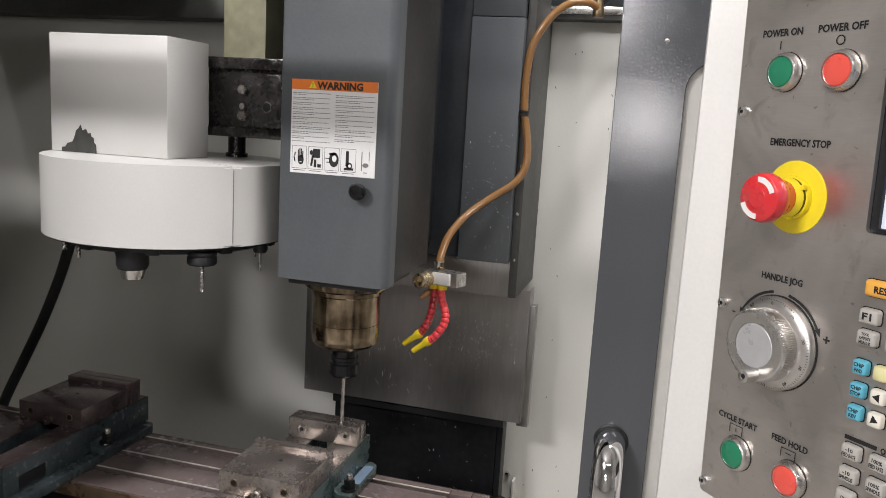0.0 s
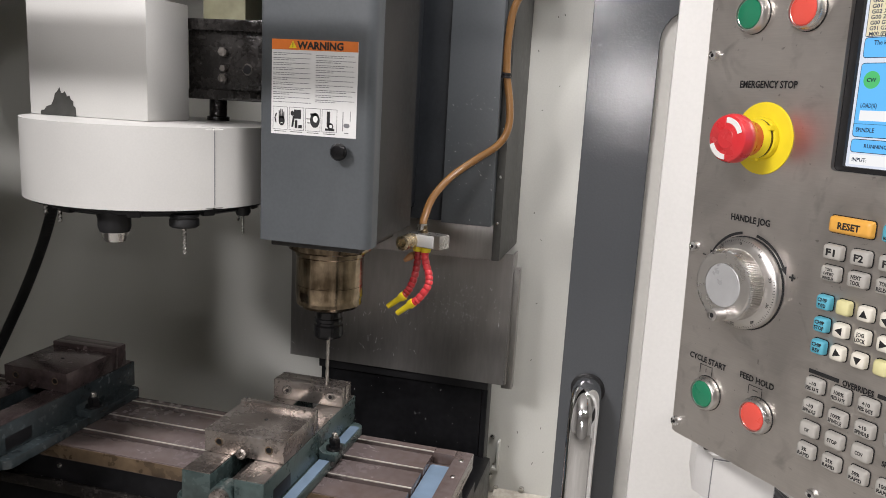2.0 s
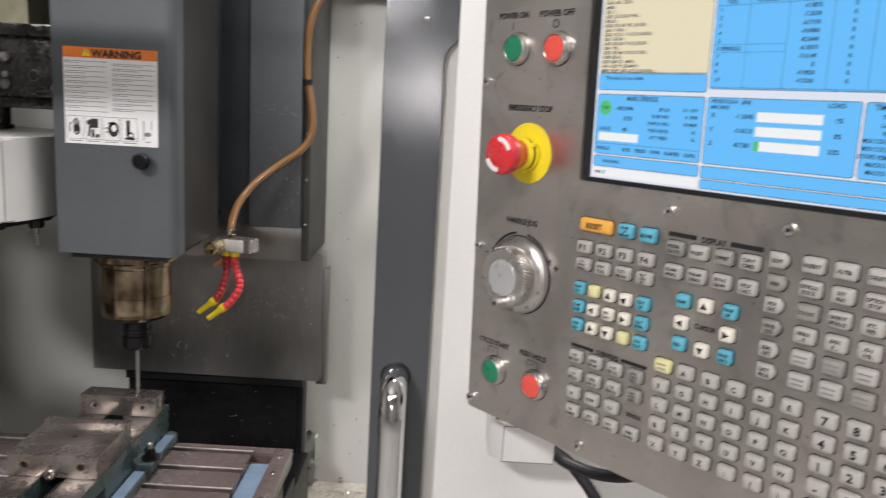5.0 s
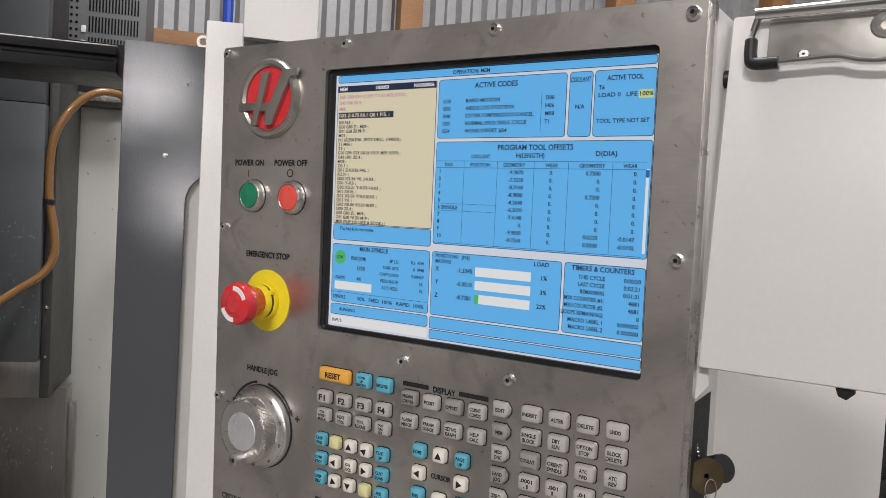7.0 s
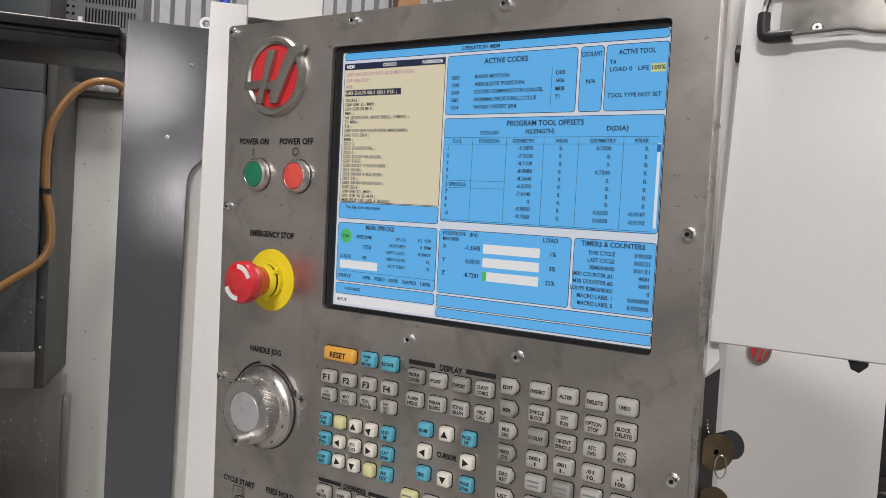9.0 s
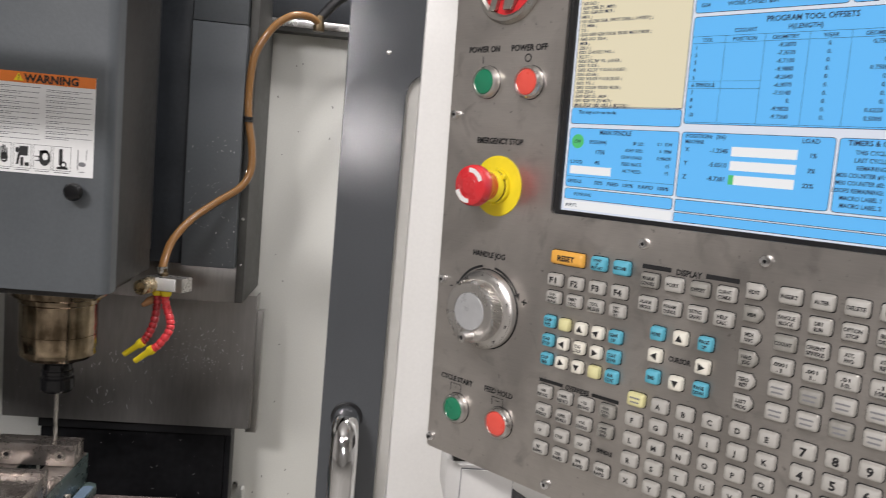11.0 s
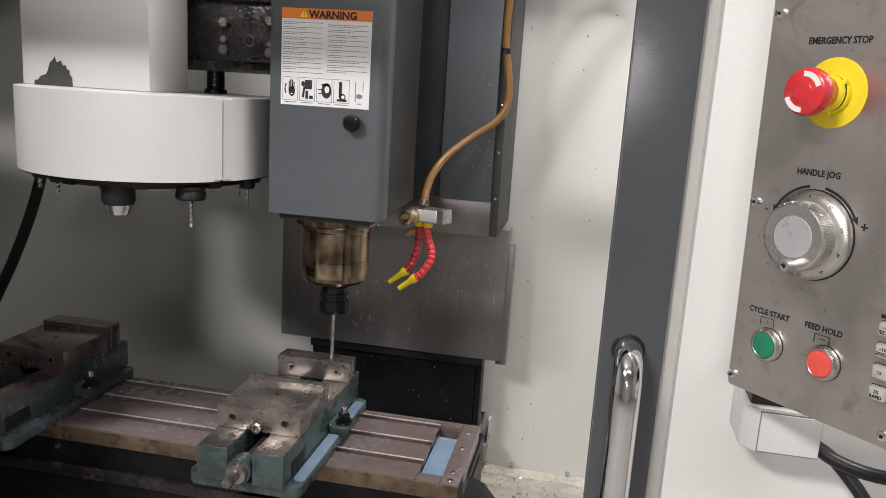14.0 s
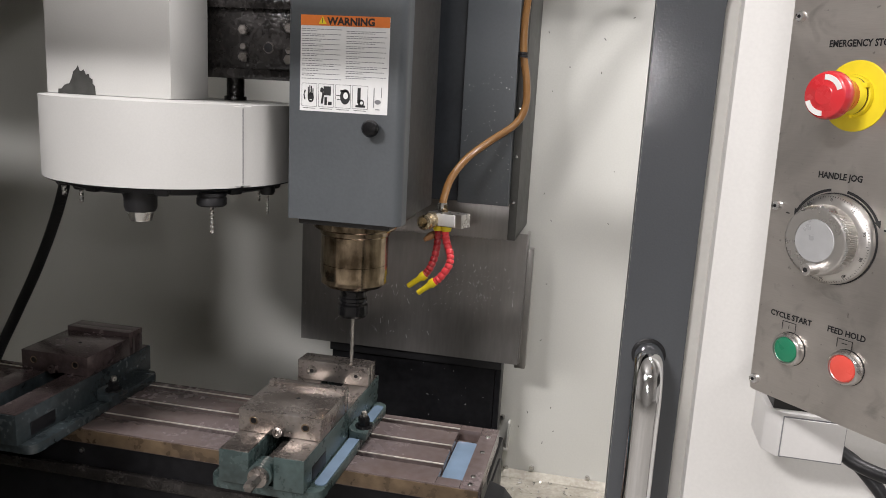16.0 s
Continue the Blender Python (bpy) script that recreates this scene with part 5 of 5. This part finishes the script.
for a0 in (20, 200):
    pts = [(q * math.cos(radians(a0 + 9 * k)), q * math.sin(radians(a0 + 9 * k))) for q, ks in ((0.0172, range(9)), (0.0128, range(8, -1, -1))) for k in ks]
    part("turn_arrow", prism([(x + EC[0], z + EC[2]) for x, z in pts], -0.0440, -0.0434, "y"), M["whiteink"], stop, "white arrow mark")

# jog handwheel
JC = (-0.0690, -0.0002, -0.1055)
arcs = [(30, 80, 1), (100, 152, -1)]
for a0, a1, s in arcs:
    pts = [(0.0452 * math.cos(radians(a0 + (a1 - a0) * k / 12)), 0.0452 * math.sin(radians(a0 + (a1 - a0) * k / 12))) for k in range(13)]
    pts += [(q[0] * 0.945, q[1] * 0.945) for q in pts[::-1]]
    part("dial_arc", flat([[(x + JC[0], z + JC[2]) for x, z in pts]], -0.0004), M["ink"], pend)
    e = radians(a0 if s > 0 else a1)
    tip = radians((a0 - 9) if s > 0 else (a1 + 9))
    part("dial_arrow", flat([[(JC[0] + q * math.cos(g), JC[2] + q * math.sin(g)) for q, g in ((0.0475, e), (0.0445, tip), (0.0415, e))]], -0.0004), M["ink"], pend)
part("dial_shadow_ring", lathe([(0.0, 0.0010), (0.0412, 0.0010), (0.0416, 0.0)], pose(*JC, 90), 56), M["ink"], pend)
dial = part("dial_base", lathe([(0.0, 0.0012), (0.0405, 0.0012), (0.0405, 0.005), (0.0392, 0.007), (0.033, 0.0105), (0.0, 0.0105)], pose(*JC, 90), 64), M["alu"], pend, "satin graduated dial")
marks = bmesh.new()
for k in range(100):
    a = math.tau * k / 100
    r0, r1 = (0.0378 if k % 10 else 0.0368), 0.0390
    c, s = math.cos(a), math.sin(a)
    w = 0.00022
    f = lambda q: -(0.0105 - (q - 0.033) * 0.0035 / 0.0062) - 0.0004
    marks.faces.new([marks.verts.new((JC[0] + q * c - t_ * w * s, JC[1] + f(q), JC[2] + q * s + t_ * w * c)) for q, t_ in ((r0, -1), (r1, -1), (r1, 1), (r0, 1))])
part("dial_marks", marks, M["ink"], dial)["kind"] = "stuff"
digits = bmesh.new()
for k in range(10):
    g = radians(90 - 36 * k)
    me = writing([(str(10 * k), 0, 0, 0.0030, 0, "c")], 0.0, bold=0.02)
    me.transform(Matrix.Translation((JC[0] + 0.0358 * math.cos(g), JC[1] - 0.0096, JC[2] + 0.0358 * math.sin(g))) @ Matrix.Rotation(radians(36 * k), 4, "Y"))
    digits.from_mesh(me)
    bpy.data.meshes.remove(me)
part("dial_numbers", digits, M["ink"], dial, "small black dial numbers")
# knurled knob
b = bmesh.new()
n = 480
prof_k = [(0.0, 0.0106, 0), (0.0303, 0.0106, 0), (0.0306, 0.0120, 1), (0.0306, 0.0240, 1), (0.0298, 0.0262, 0), (0.0284, 0.0268, 0), (0.0196, 0.0268, 0), (0.0194, 0.0262, 0), (0.0, 0.0262, 0)]
rings = []
for rad, y, k in prof_k:
    rings.append([b.verts.new((0, 0, y))] if rad == 0 else [b.verts.new(((rad + (0.0009 if k and i % 4 < 2 else 0)) * math.cos(i * math.tau / n), (rad + (0.0009 if k and i % 4 < 2 else 0)) * math.sin(i * math.tau / n), y)) for i in range(n)])
for lo, hi in zip(rings, rings[1:]):
    for i in range(n):
        j = (i + 1) % n
        q = list(dict.fromkeys([lo[i % len(lo)], lo[j % len(lo)], hi[j % len(hi)], hi[i % len(hi)]]))
        if len(q) > 2:
            b.faces.new(q)
b.transform(pose(*JC, 90))
knob = part("jog_knob", b, M["alu"], pend, "knurled aluminium jog knob", smooth=15)
part("knob_cap", lathe([(0, 0.0270), (0.0186, 0.0270), (0.0192, 0.0264)], pose(*JC, 90), 48), M["disc"], knob, "pale blank centre disc")
part("crank_pin", lathe([(0.0048, 0.024), (0.0056, 0.038), (0.0052, 0.0405), (0.0030, 0.0410), (0.0028, 0.0400), (0, 0.0400)], pose(JC[0] + 0.0045, JC[1], JC[2] - 0.0240, 90), 24), M["alu"], knob, "small turning grip")
part("crank_screw", lathe([(0, 0.0404), (0.0022, 0.0404)], pose(JC[0] + 0.0045, JC[1], JC[2] - 0.0240, 90), 12), M["ink"], knob)

# keys
KEYMESH = {}


def key_mesh(kind, w, hgt, mat):
    tag = (kind, w, hgt, mat)
    if tag not in KEYMESH:
        if kind.endswith("tab"):
            pts = [(-w / 2, -hgt / 2), (w * 0.28, -hgt / 2), (w / 2, -hgt * 0.18), (w / 2, hgt * 0.18), (w * 0.28, hgt / 2), (-w / 2, hgt / 2)]
        else:
            pts = rounded(-w / 2, w / 2, -hgt / 2, hgt / 2, 0.0022, 2)
        b = bmesh.new()
        levels = ((1.0, 0.0), (0.98, -0.0034), (0.92, -0.0050), (0.80, -0.0058))
        if kind.startswith("gap"):
            levels = ((1.0, 0.0), (1.0, -0.0004))
        rings = [[b.verts.new((x * k, y, z * (1 - (1 - k) * w / hgt))) for x, z in pts] for k, y in levels]
        for lo, hi in zip(rings, rings[1:]):
            for i in range(len(pts)):
                j = (i + 1) % len(pts)
                b.faces.new((lo[i], lo[j], hi[j], hi[i]))
        b.faces.new(rings[-1])
        me = mesh_of(b, "key", 50)
        me.materials.append(M[mat])
        KEYMESH[tag] = me
    return KEYMESH[tag]


def key(u, v, words="", mat="keygrey", w=0.0178, hgt=0.0138, kind="key", big=0.0, arrow=None, label=""):
    w, hgt = w * 0.9, hgt * 0.88
    k = part("key", key_mesh(kind, w, hgt, mat), M[mat], pend, label, at=(u, -0.0002, v))
    d = -0.0060
    part("key_gap", key_mesh("gap_" + kind, w + 0.0012, hgt + 0.0012, "rubber"), M["rubber"], k)
    if words == "|":
        part("legend", bars([(-w * 0.3, w * 0.3, 0.0012, 0.0026), (-w * 0.26, w * 0.26, -0.0026, -0.0012)], d), M["greyink"], k)
    elif words:
        ls = words.split("/")
        hh = big or (0.0029 if len(ls) < 3 else 0.0022)
        step = hh * 1.5
        part("legend", writing([(t, 0, (len(ls) - 1) * step / 2 - i * step, hh, min(w * 0.76, 0.74 * hh * len(t)) if len(t) > 1 else 0, "c") for i, t in enumerate(ls)], d, bold=0.055), M["ink"], k)
    if arrow is not None:
        a = radians(arrow)
        s = 0.0033
        rot = lambda x, z: (x * math.cos(a) - z * math.sin(a), x * math.sin(a) + z * math.cos(a))
        part("legend", flat([[rot(-s * 0.8, -s), rot(s, 0), rot(-s * 0.8, s)]], d), M["ink"], k)
    return k


key(0.0260, -0.0395, "RESET", "keyorange", 0.0405, 0.0150, big=0.0050, label="amber reset key")
key(0.0599, -0.0392, "POWER/UP/RESTART", "keyblue", 0.0178, 0.0150)
key(0.0832, -0.0395, "RECOVER", "keyblue", 0.0185, 0.0150)
for i in range(4):
    key(0.0146 + 0.0228 * i, -0.0612, f"F{i + 1}", big=0.0052)
for i, wd in enumerate(("TOOL/OFFSET/MEASUR", "NEXT/TOOL", "TOOL/RELEASE", "PART/ZERO/SET")):
    key(0.0148 + 0.0228 * i, -0.0780, wd)
for r_, (lw, rw) in enumerate((("CHIP/FWD", "CLNT/UP"), ("CHIP/STOP", "CLNT/DOWN"), ("CHIP/REV", "AUX/CLNT"))):
    v = -0.1017 - 0.0182 * r_
    key(0.0127, v, lw, "keyblue", 0.0135, 0.0135)
    key(0.0837, v, rw, "keyblue", 0.0145, 0.0140)
key(0.0296, -0.1017, "", "keyyellow", 0.0132, 0.0135)
key(0.0476, -0.1017, "", "keywhite", 0.0132, 0.0135, arrow=90)
key(0.0656, -0.1017, "", "keywhite", 0.0132, 0.0135, arrow=45)
key(0.0296, -0.1199, "", "keywhite", 0.0132, 0.0135, arrow=180)
key(0.0476, -0.1199, "JOG/LOCK", "keywhite", 0.0132, 0.0135)
key(0.0656, -0.1199, "", "keywhite", 0.0132, 0.0135, arrow=0)
key(0.0296, -0.1381, "", "keywhite", 0.0132, 0.0135, arrow=225)
key(0.0476, -0.1381, "", "keywhite", 0.0132, 0.0135, arrow=270)
key(0.0656, -0.1381, "", "keyyellow", 0.0132, 0.0135)
for i, (a, c) in enumerate((("PRGRM/CONVRS", "ALARM/MESGS"), ("POSIT", "PARAM/DGNOS"), ("OFFSET", "SETNG/GRAPH"), ("CURNT/COMDS", "HELP/CALC"))):
    key(0.1110 + 0.0225 * i, -0.0459, a, "keydark" if i in (0, 2) else "keygrey", 0.0182, 0.0145)
    key(0.1110 + 0.0225 * i, -0.0662, c, "keygrey", 0.0182, 0.0145)
for u, v, wd, mt, ar in ((0.1234, -0.0897, "HOME", "keyblue", None), (0.1443, -0.0894, "", "keywhite", 90), (0.1662, -0.0894, "PAGE/UP", "keyblue", None), (0.1232, -0.1089, "", "keywhite", 180), (0.1658, -0.1088, "", "keywhite", 0), (0.1231, -0.1279, "END", "keyblue", None), (0.1445, -0.1281, "", "keywhite", 270), (0.1660, -0.1279, "PAGE/DOWN", "keyblue", None)):
    key(u, v, wd, mt, 0.0140, 0.0140, arrow=ar)
for i, wd in enumerate(("EDIT", "MEM", "MDI/DNC", "HAND/JOG", "ZERO/RET", "LIST/PROG")):
    key(0.2012, -0.0397 - 0.01795 * i, wd, "keydark" if i in (1, 3) else "keygrey", 0.0165, 0.0142, "tab")
ops = (("INSERT", "ALTER", "DELETE", "UNDO"), ("SINGLE/BLOCK", "DRY/RUN", "OPTION/STOP", "BLOCK/DELETE"), ("COOLNT", "ORIENT/SPINDLE", "ATC/FWD", "ATC/REV"), (".0001/.1", ".001/1.", ".01/10.", ".1/100."), ("|", "|", "|", "|"), ("|", "|", "|", "|"))
for r_, row in enumerate(ops):
    for i, wd in enumerate(row):
        key(0.2274 + 0.0232 * i, -0.0388 - 0.0182 * r_, wd, "keydark" if (r_, i) in ((2, 0), (4, 1), (5, 2)) else "keygrey", 0.0186, 0.0146)
ovr = (("-10/FEED RATE", "100%/FEED RATE", "+10/FEED RATE", "HAND/CNTRL/FEED"), ("-10/SPINDLE", "100%/SPINDLE", "+10/SPINDLE", "HAND/CNTRL/SPIN"), ("CW", "STOP", "CCW", ""), ("5%/RAPID", "25%/RAPID", "50%/RAPID", "100%/RAPID"))
for r_, row in enumerate(ovr):
    for i, wd in enumerate(row):
        if wd:
            key(0.0140 + 0.0229 * i, -0.1703 - 0.0187 * r_, wd, "keydark" if i == 3 and r_ < 2 else "keygrey", 0.0172, 0.0142)
alpha = ("^ABCDE", "FGHIJK", "LMNOPQ", "RSTUVW", "XYZ;()")
for r_, row in enumerate(alpha):
    for i, wd in enumerate(row):
        if wd == "^":
            key(0.1100, -0.1518, "|", "keyyellow", 0.0182, 0.0140)
        else:
            key(0.1093 + 0.0230 * i, -0.1518 - 0.0184 * r_, wd, "keygrey", 0.0172, 0.0140, big=0.0044)
for r_, row in enumerate(("789", "456", "123", "-0.")):
    for i, wd in enumerate(row):
        key(0.2512 + 0.0230 * i, -0.1530 - 0.0184 * r_, wd, "keygrey", 0.0186, 0.0146, big=0.0066)
for i in range(3):
    key(0.2512 + 0.0230 * i, -0.1530 - 0.0184 * 4, "|", "keygrey", 0.0186, 0.0146)

# ---- round the pendant ----
arm_ = thing("support_column", "white square steel hanger column above the control panel", "column", (0.1185, 0.855, 1.80))
part("column", box(-0.0415, 0.0415, -0.025, 0.0245, 0.0, 0.75, 0.003), M["white"], arm_)
part("end_plate", box(-0.040, 0.040, -0.0235, 0.0235, -0.0035, -0.0002, 0.0005), M["rubber"], arm_, "dark underside plate")
part("pivot", lathe([(0, 0.0), (0.016, 0.0), (0.016, -0.026), (0.020, -0.028), (0.020, -0.034), (0, -0.034)], pose(0.004, -0.005, -0.0035), 24), M["rubber"], arm_, "black swivel pin")
alone("panel_grommet", lathe([(0.0045, -0.012), (0.0072, -0.012), (0.0078, -0.010), (0.0078, 0.0), (0.0045, 0.0)], pose(0.031, 0.93, 1.809, 90), 24), M["label"], "white plastic tube end beside the front panel", "tube")
clip = thing("clipboard", "white sheet metal clipboard with a steel spring clip", "clipboard", m=PANEL @ Matrix.Translation((0.35, 0.004, 0.016)) @ pose(0, 0, 0, -9))
part("board", box(0.0, 0.26, 0.0, 0.012, 0.0, 0.254, 0.003), M["board"], clip)
part("hinge_tab", prism([(-0.010, 0.034), (0.004, 0.002), (0.006, -0.012), (-0.010, -0.034)], 0.0125, 0.0145, "y", 0.0004), M["shell"], clip, "folded steel hinge tab")
part("clip_plate", box(0.026, 0.24, -0.0022, -0.0002, 0.216, 0.246, 0.0006), M["pewter"], clip, "bright steel backing strip")
part("clip_roll", sweep([(0.017, -0.006, 0.2505), (0.10, -0.006, 0.2510), (0.25, -0.006, 0.2515)], 0.0050, 14, 2), M["chrome"], clip, "rolled steel spring tube")
part("clip_wire", sweep([(0.019, -0.007, 0.249), (0.016, -0.009, 0.230), (0.019, -0.011, 0.214), (0.046, -0.012, 0.2135), (0.071, -0.012, 0.2145), (0.086, -0.012, 0.211), (0.104, -0.012, 0.2105), (0.121, -0.012, 0.2165), (0.156, -0.012, 0.2175), (0.24, -0.012, 0.218)], 0.0026, 10, 6), M["chrome"], clip, "sprung steel wire")
part("rubber_corner", sweep([(0.0163, -0.009, 0.231), (0.0170, -0.0105, 0.219), (0.020, -0.011, 0.2137), (0.036, -0.0118, 0.2133)], 0.0044, 12, 6), M["rubber"], clip, "black rubber corner grip")
part("rivet", lathe([(0.0035, 0.001), (0.0055, 0.003), (0.0085, 0.002), (0.0095, 0)], pose(0.098, -0.0022, 0.238, 90), 20), M["alu"], clip)
part("rivet", lathe([(0.001, 0.002), (0.003, 0.002), (0.0045, 0)], pose(0.050, -0.0022, 0.221, 90), 16), M["alu"], clip)

keys = thing("key_bunch", "key with brass tags and black cap on a bead chain", "keys", m=PANEL @ Matrix.Translation((0.349, 0.03, -0.067)))
part("lock_barrel", lathe([(0, 0), (0.005, 0), (0.005, 0.007), (0.0035, 0.009), (0, 0.009)], pose(-0.0135, 0.0, 0.039, 0, 90, 0), 18), M["rubber"], keys)
for i in range(11):
    part("bead", lathe([(0, -0.0012), (0.0009, -0.0009), (0.0012, 0), (0.0009, 0.0009), (0, 0.0012)], pose(-0.0062 + 0.0006 * i, 0.0, 0.038 - 0.0028 * i), 8), M["bright"], keys, "steel bead")
tag = [(0.0020, -0.0008), (0.0130, -0.0008), (0.0134, 0.0), (0.0130, 0.0008), (0.0020, 0.0008)]
part("brass_tag", lathe(tag, pose(0.006, -0.002, 0.0, 84, 8, 34), 28), M["brass"], keys, "round brass tag")
part("brass_tag", lathe(tag, pose(0.005, 0.0, -0.040, 84, -6, 38), 28), M["brass"], keys, "round brass tag")
part("black_cap", lathe([(0, 0), (0.0092, 0.0), (0.0102, 0.002), (0.0106, 0.015), (0.0098, 0.016), (0, 0.016)], pose(0.0035, 0.020, -0.002, 66, 10, 48), 28), M["rubber"], keys, "black plastic cap")
part("ring", sweep([(0.0105 + 0.0040 * math.cos(a * 0.7), -0.0055, -0.0090 + 0.0085 * math.sin(a * 0.7)) for a in range(10)], 0.0005, 8, 4), M["chrome"], keys, "split ring")
part("ring", sweep([(0.0085 + 0.0050 * math.cos(a * 0.7), -0.0050, -0.0485 + 0.0075 * math.sin(a * 0.7)) for a in range(10)], 0.0005, 8, 4), M["chrome"], keys, "split ring")

badge = thing("machine_badge", "small round red emblem on the white front panel", "emblem", (0.824, SKIN - 0.0002, 1.429))
part("ring", lathe([(0.016, 0.0), (0.016, 0.003), (0.0205, 0.003), (0.0215, 0.0)], pose(0, 0, 0, 90), 32), M["pewter"], badge)
part("disc", lathe([(0, 0.0015), (0.0158, 0.0015), (0.0158, 0)], pose(0, 0, 0, 90), 32), M["red"], badge)
part("bar", prism([(-0.010, -0.013), (-0.005, -0.013), (0.002, 0.013), (-0.003, 0.013)], -0.004, -0.0016, "y"), M["pewter"], badge)
part("bar", prism([(0.001, -0.013), (0.006, -0.013), (0.015, 0.013), (0.010, 0.013)], -0.004, -0.0016, "y"), M["pewter"], badge)
br = thing("pendant_bracket", "white plastic bracket box under the pendant", "bracket", (0.142, 0.84, 1.135))
part("shell", prism([(-0.040, 0.0385), (-0.040, -0.022), (-0.026, -0.040), (0.040, -0.040), (0.040, 0.0385)], 0.0, 0.052, "z", 0.003), M["board"], br)
part("lid", box(-0.0235, 0.0385, -0.0420, -0.0404, 0.003, 0.047, 0.0007), M["board"], br, "white front cover")
# added block; its dark colour stands for the shade under the pendant
part("neck", box(-0.034, 0.036, -0.030, 0.030, 0.0515, 0.100, 0.002), M["cast"], br, "added mounting block, coloured dark for the shaded gap")
part("lid_seam", box(-0.0245, 0.0392, -0.0406, -0.0398, 0.0015, 0.0484), M["greyink"], br, "dark joint behind the cover")
alone("pendant_cable", sweep([(0.182, 0.82, 1.145), (0.200, 0.81, 1.135), (0.235, 0.79, 1.132), (0.27, 0.765, 1.145), (0.295, 0.74, 1.175), (0.30, 0.73, 1.215)], 0.0075, 12), M["rubber"], "thick black cable looping up to the pendant", "cable")
alone("bracket_cable", sweep([(0.182, 0.835, 1.141), (0.21, 0.82, 1.125), (0.245, 0.80, 1.08), (0.27, 0.80, 1.0), (0.28, 0.84, 0.8), (0.28, 0.868, 0.5)], 0.0075, 12), M["rubber"], "thick black cable hanging down the front panel", "cable")
tie = thing("panel_scuff_clip", "small black plastic clip stuck below the clipboard", "clip", m=PANEL @ Matrix.Translation((0.44, 0.012, 0.0135)))
part("clip_body", prism([(-0.004, 0.002), (0.007, 0.004), (0.008, -0.001), (0.003, -0.006), (-0.002, -0.004)], -0.003, 0.003, "y", 0.0008), M["rubber"], tie)

# ---- behind the machine ----
shelf = thing("storage_shelf", "dark steel storage shelf standing behind the machine", "shelf", (2.3, 2.1, 0.0))
for x in (-0.45, 0.41):
    for y in (-0.2, 0.16):
        part("upright", box(x, x + 0.04, y, y + 0.04, 0.0, 1.9, 0.003), M["black"], shelf)
for z in (0.35, 0.80, 1.12, 1.42, 1.85):
    part("shelf_board", box(-0.448, 0.448, -0.198, 0.198, z, z + 0.035, 0.003), M["cast"], shelf)
for x, w, z, hh, mt in ((-0.38, 0.22, 1.157, 0.15, "vent"), (-0.10, 0.28, 1.157, 0.19, "olive"), (-0.36, 0.30, 0.837, 0.18, "cast"), (0.05, 0.25, 0.837, 0.22, "dark"), (-0.35, 0.5, 0.387, 0.30, "dark2")):
    alone("storage_bin", box(2.3 + x, 2.3 + x + w, 1.94, 2.22, z, z + hh, 0.008), M[mt], "dull storage box on the steel shelf", "box", "boxes on the shelf")
rack = thing("vented_cabinet", "grey vented steel electrical box behind the machine", "cabinet", (-0.34, 2.62, 2.005))
part("shell", box(-0.125, 0.125, 0.0, 0.25, 0.0, 0.55, 0.004), M["vent"], rack)
for r_ in range(4):
    for i in range(16):
        part("vent_slot", box(-0.045 + 0.0095 * i, -0.0405 + 0.0095 * i, -0.0012, 0.0, 0.055 + 0.066 * r_, 0.105 + 0.066 * r_), M["black"], rack)
for r_ in range(8):
    for i in range(3):
        part("vent_hole", lathe([(0, 0.0012), (0.0042, 0.0012), (0.0042, 0)], pose(-0.112 + 0.016 * i, 0.0, 0.06 + 0.022 * r_, 90), 10), M["black"], rack)
for z in (0.072, 0.118):
    part("latch", box(-0.066, -0.052, -0.004, 0.0, z, z + 0.022, 0.002), M["label"], rack)
alone("rack_stand", box(-0.465, -0.215, 2.62, 2.87, 0.0, 2.0, 0.01), M["black"], "dark steel stand carrying the vented box", "stand")
alone("timber_girt", box(-6, 6, 4.08, 4.16, 2.34, 2.46, 0.004), M["wood"], "brown timber girt along the cladding", "timber", kind="structure")
for x in (0.9, 2.15, 3.2):
    alone("timber_post", box(x, x + 0.12, 4.02, 4.16, 0, 5, 0.004), M["wood"], "brown timber post against the cladding", "timber", kind="structure")
alone("blue_cable", sweep([(0.0, 3.9, 5.0), (0.01, 3.9, 3.2), (0.02, 3.9, 2.55), (0.02, 3.9, 0.02)], 0.025, 10), M["bluepl"], "blue cable hanging down the shop wall", "cable")
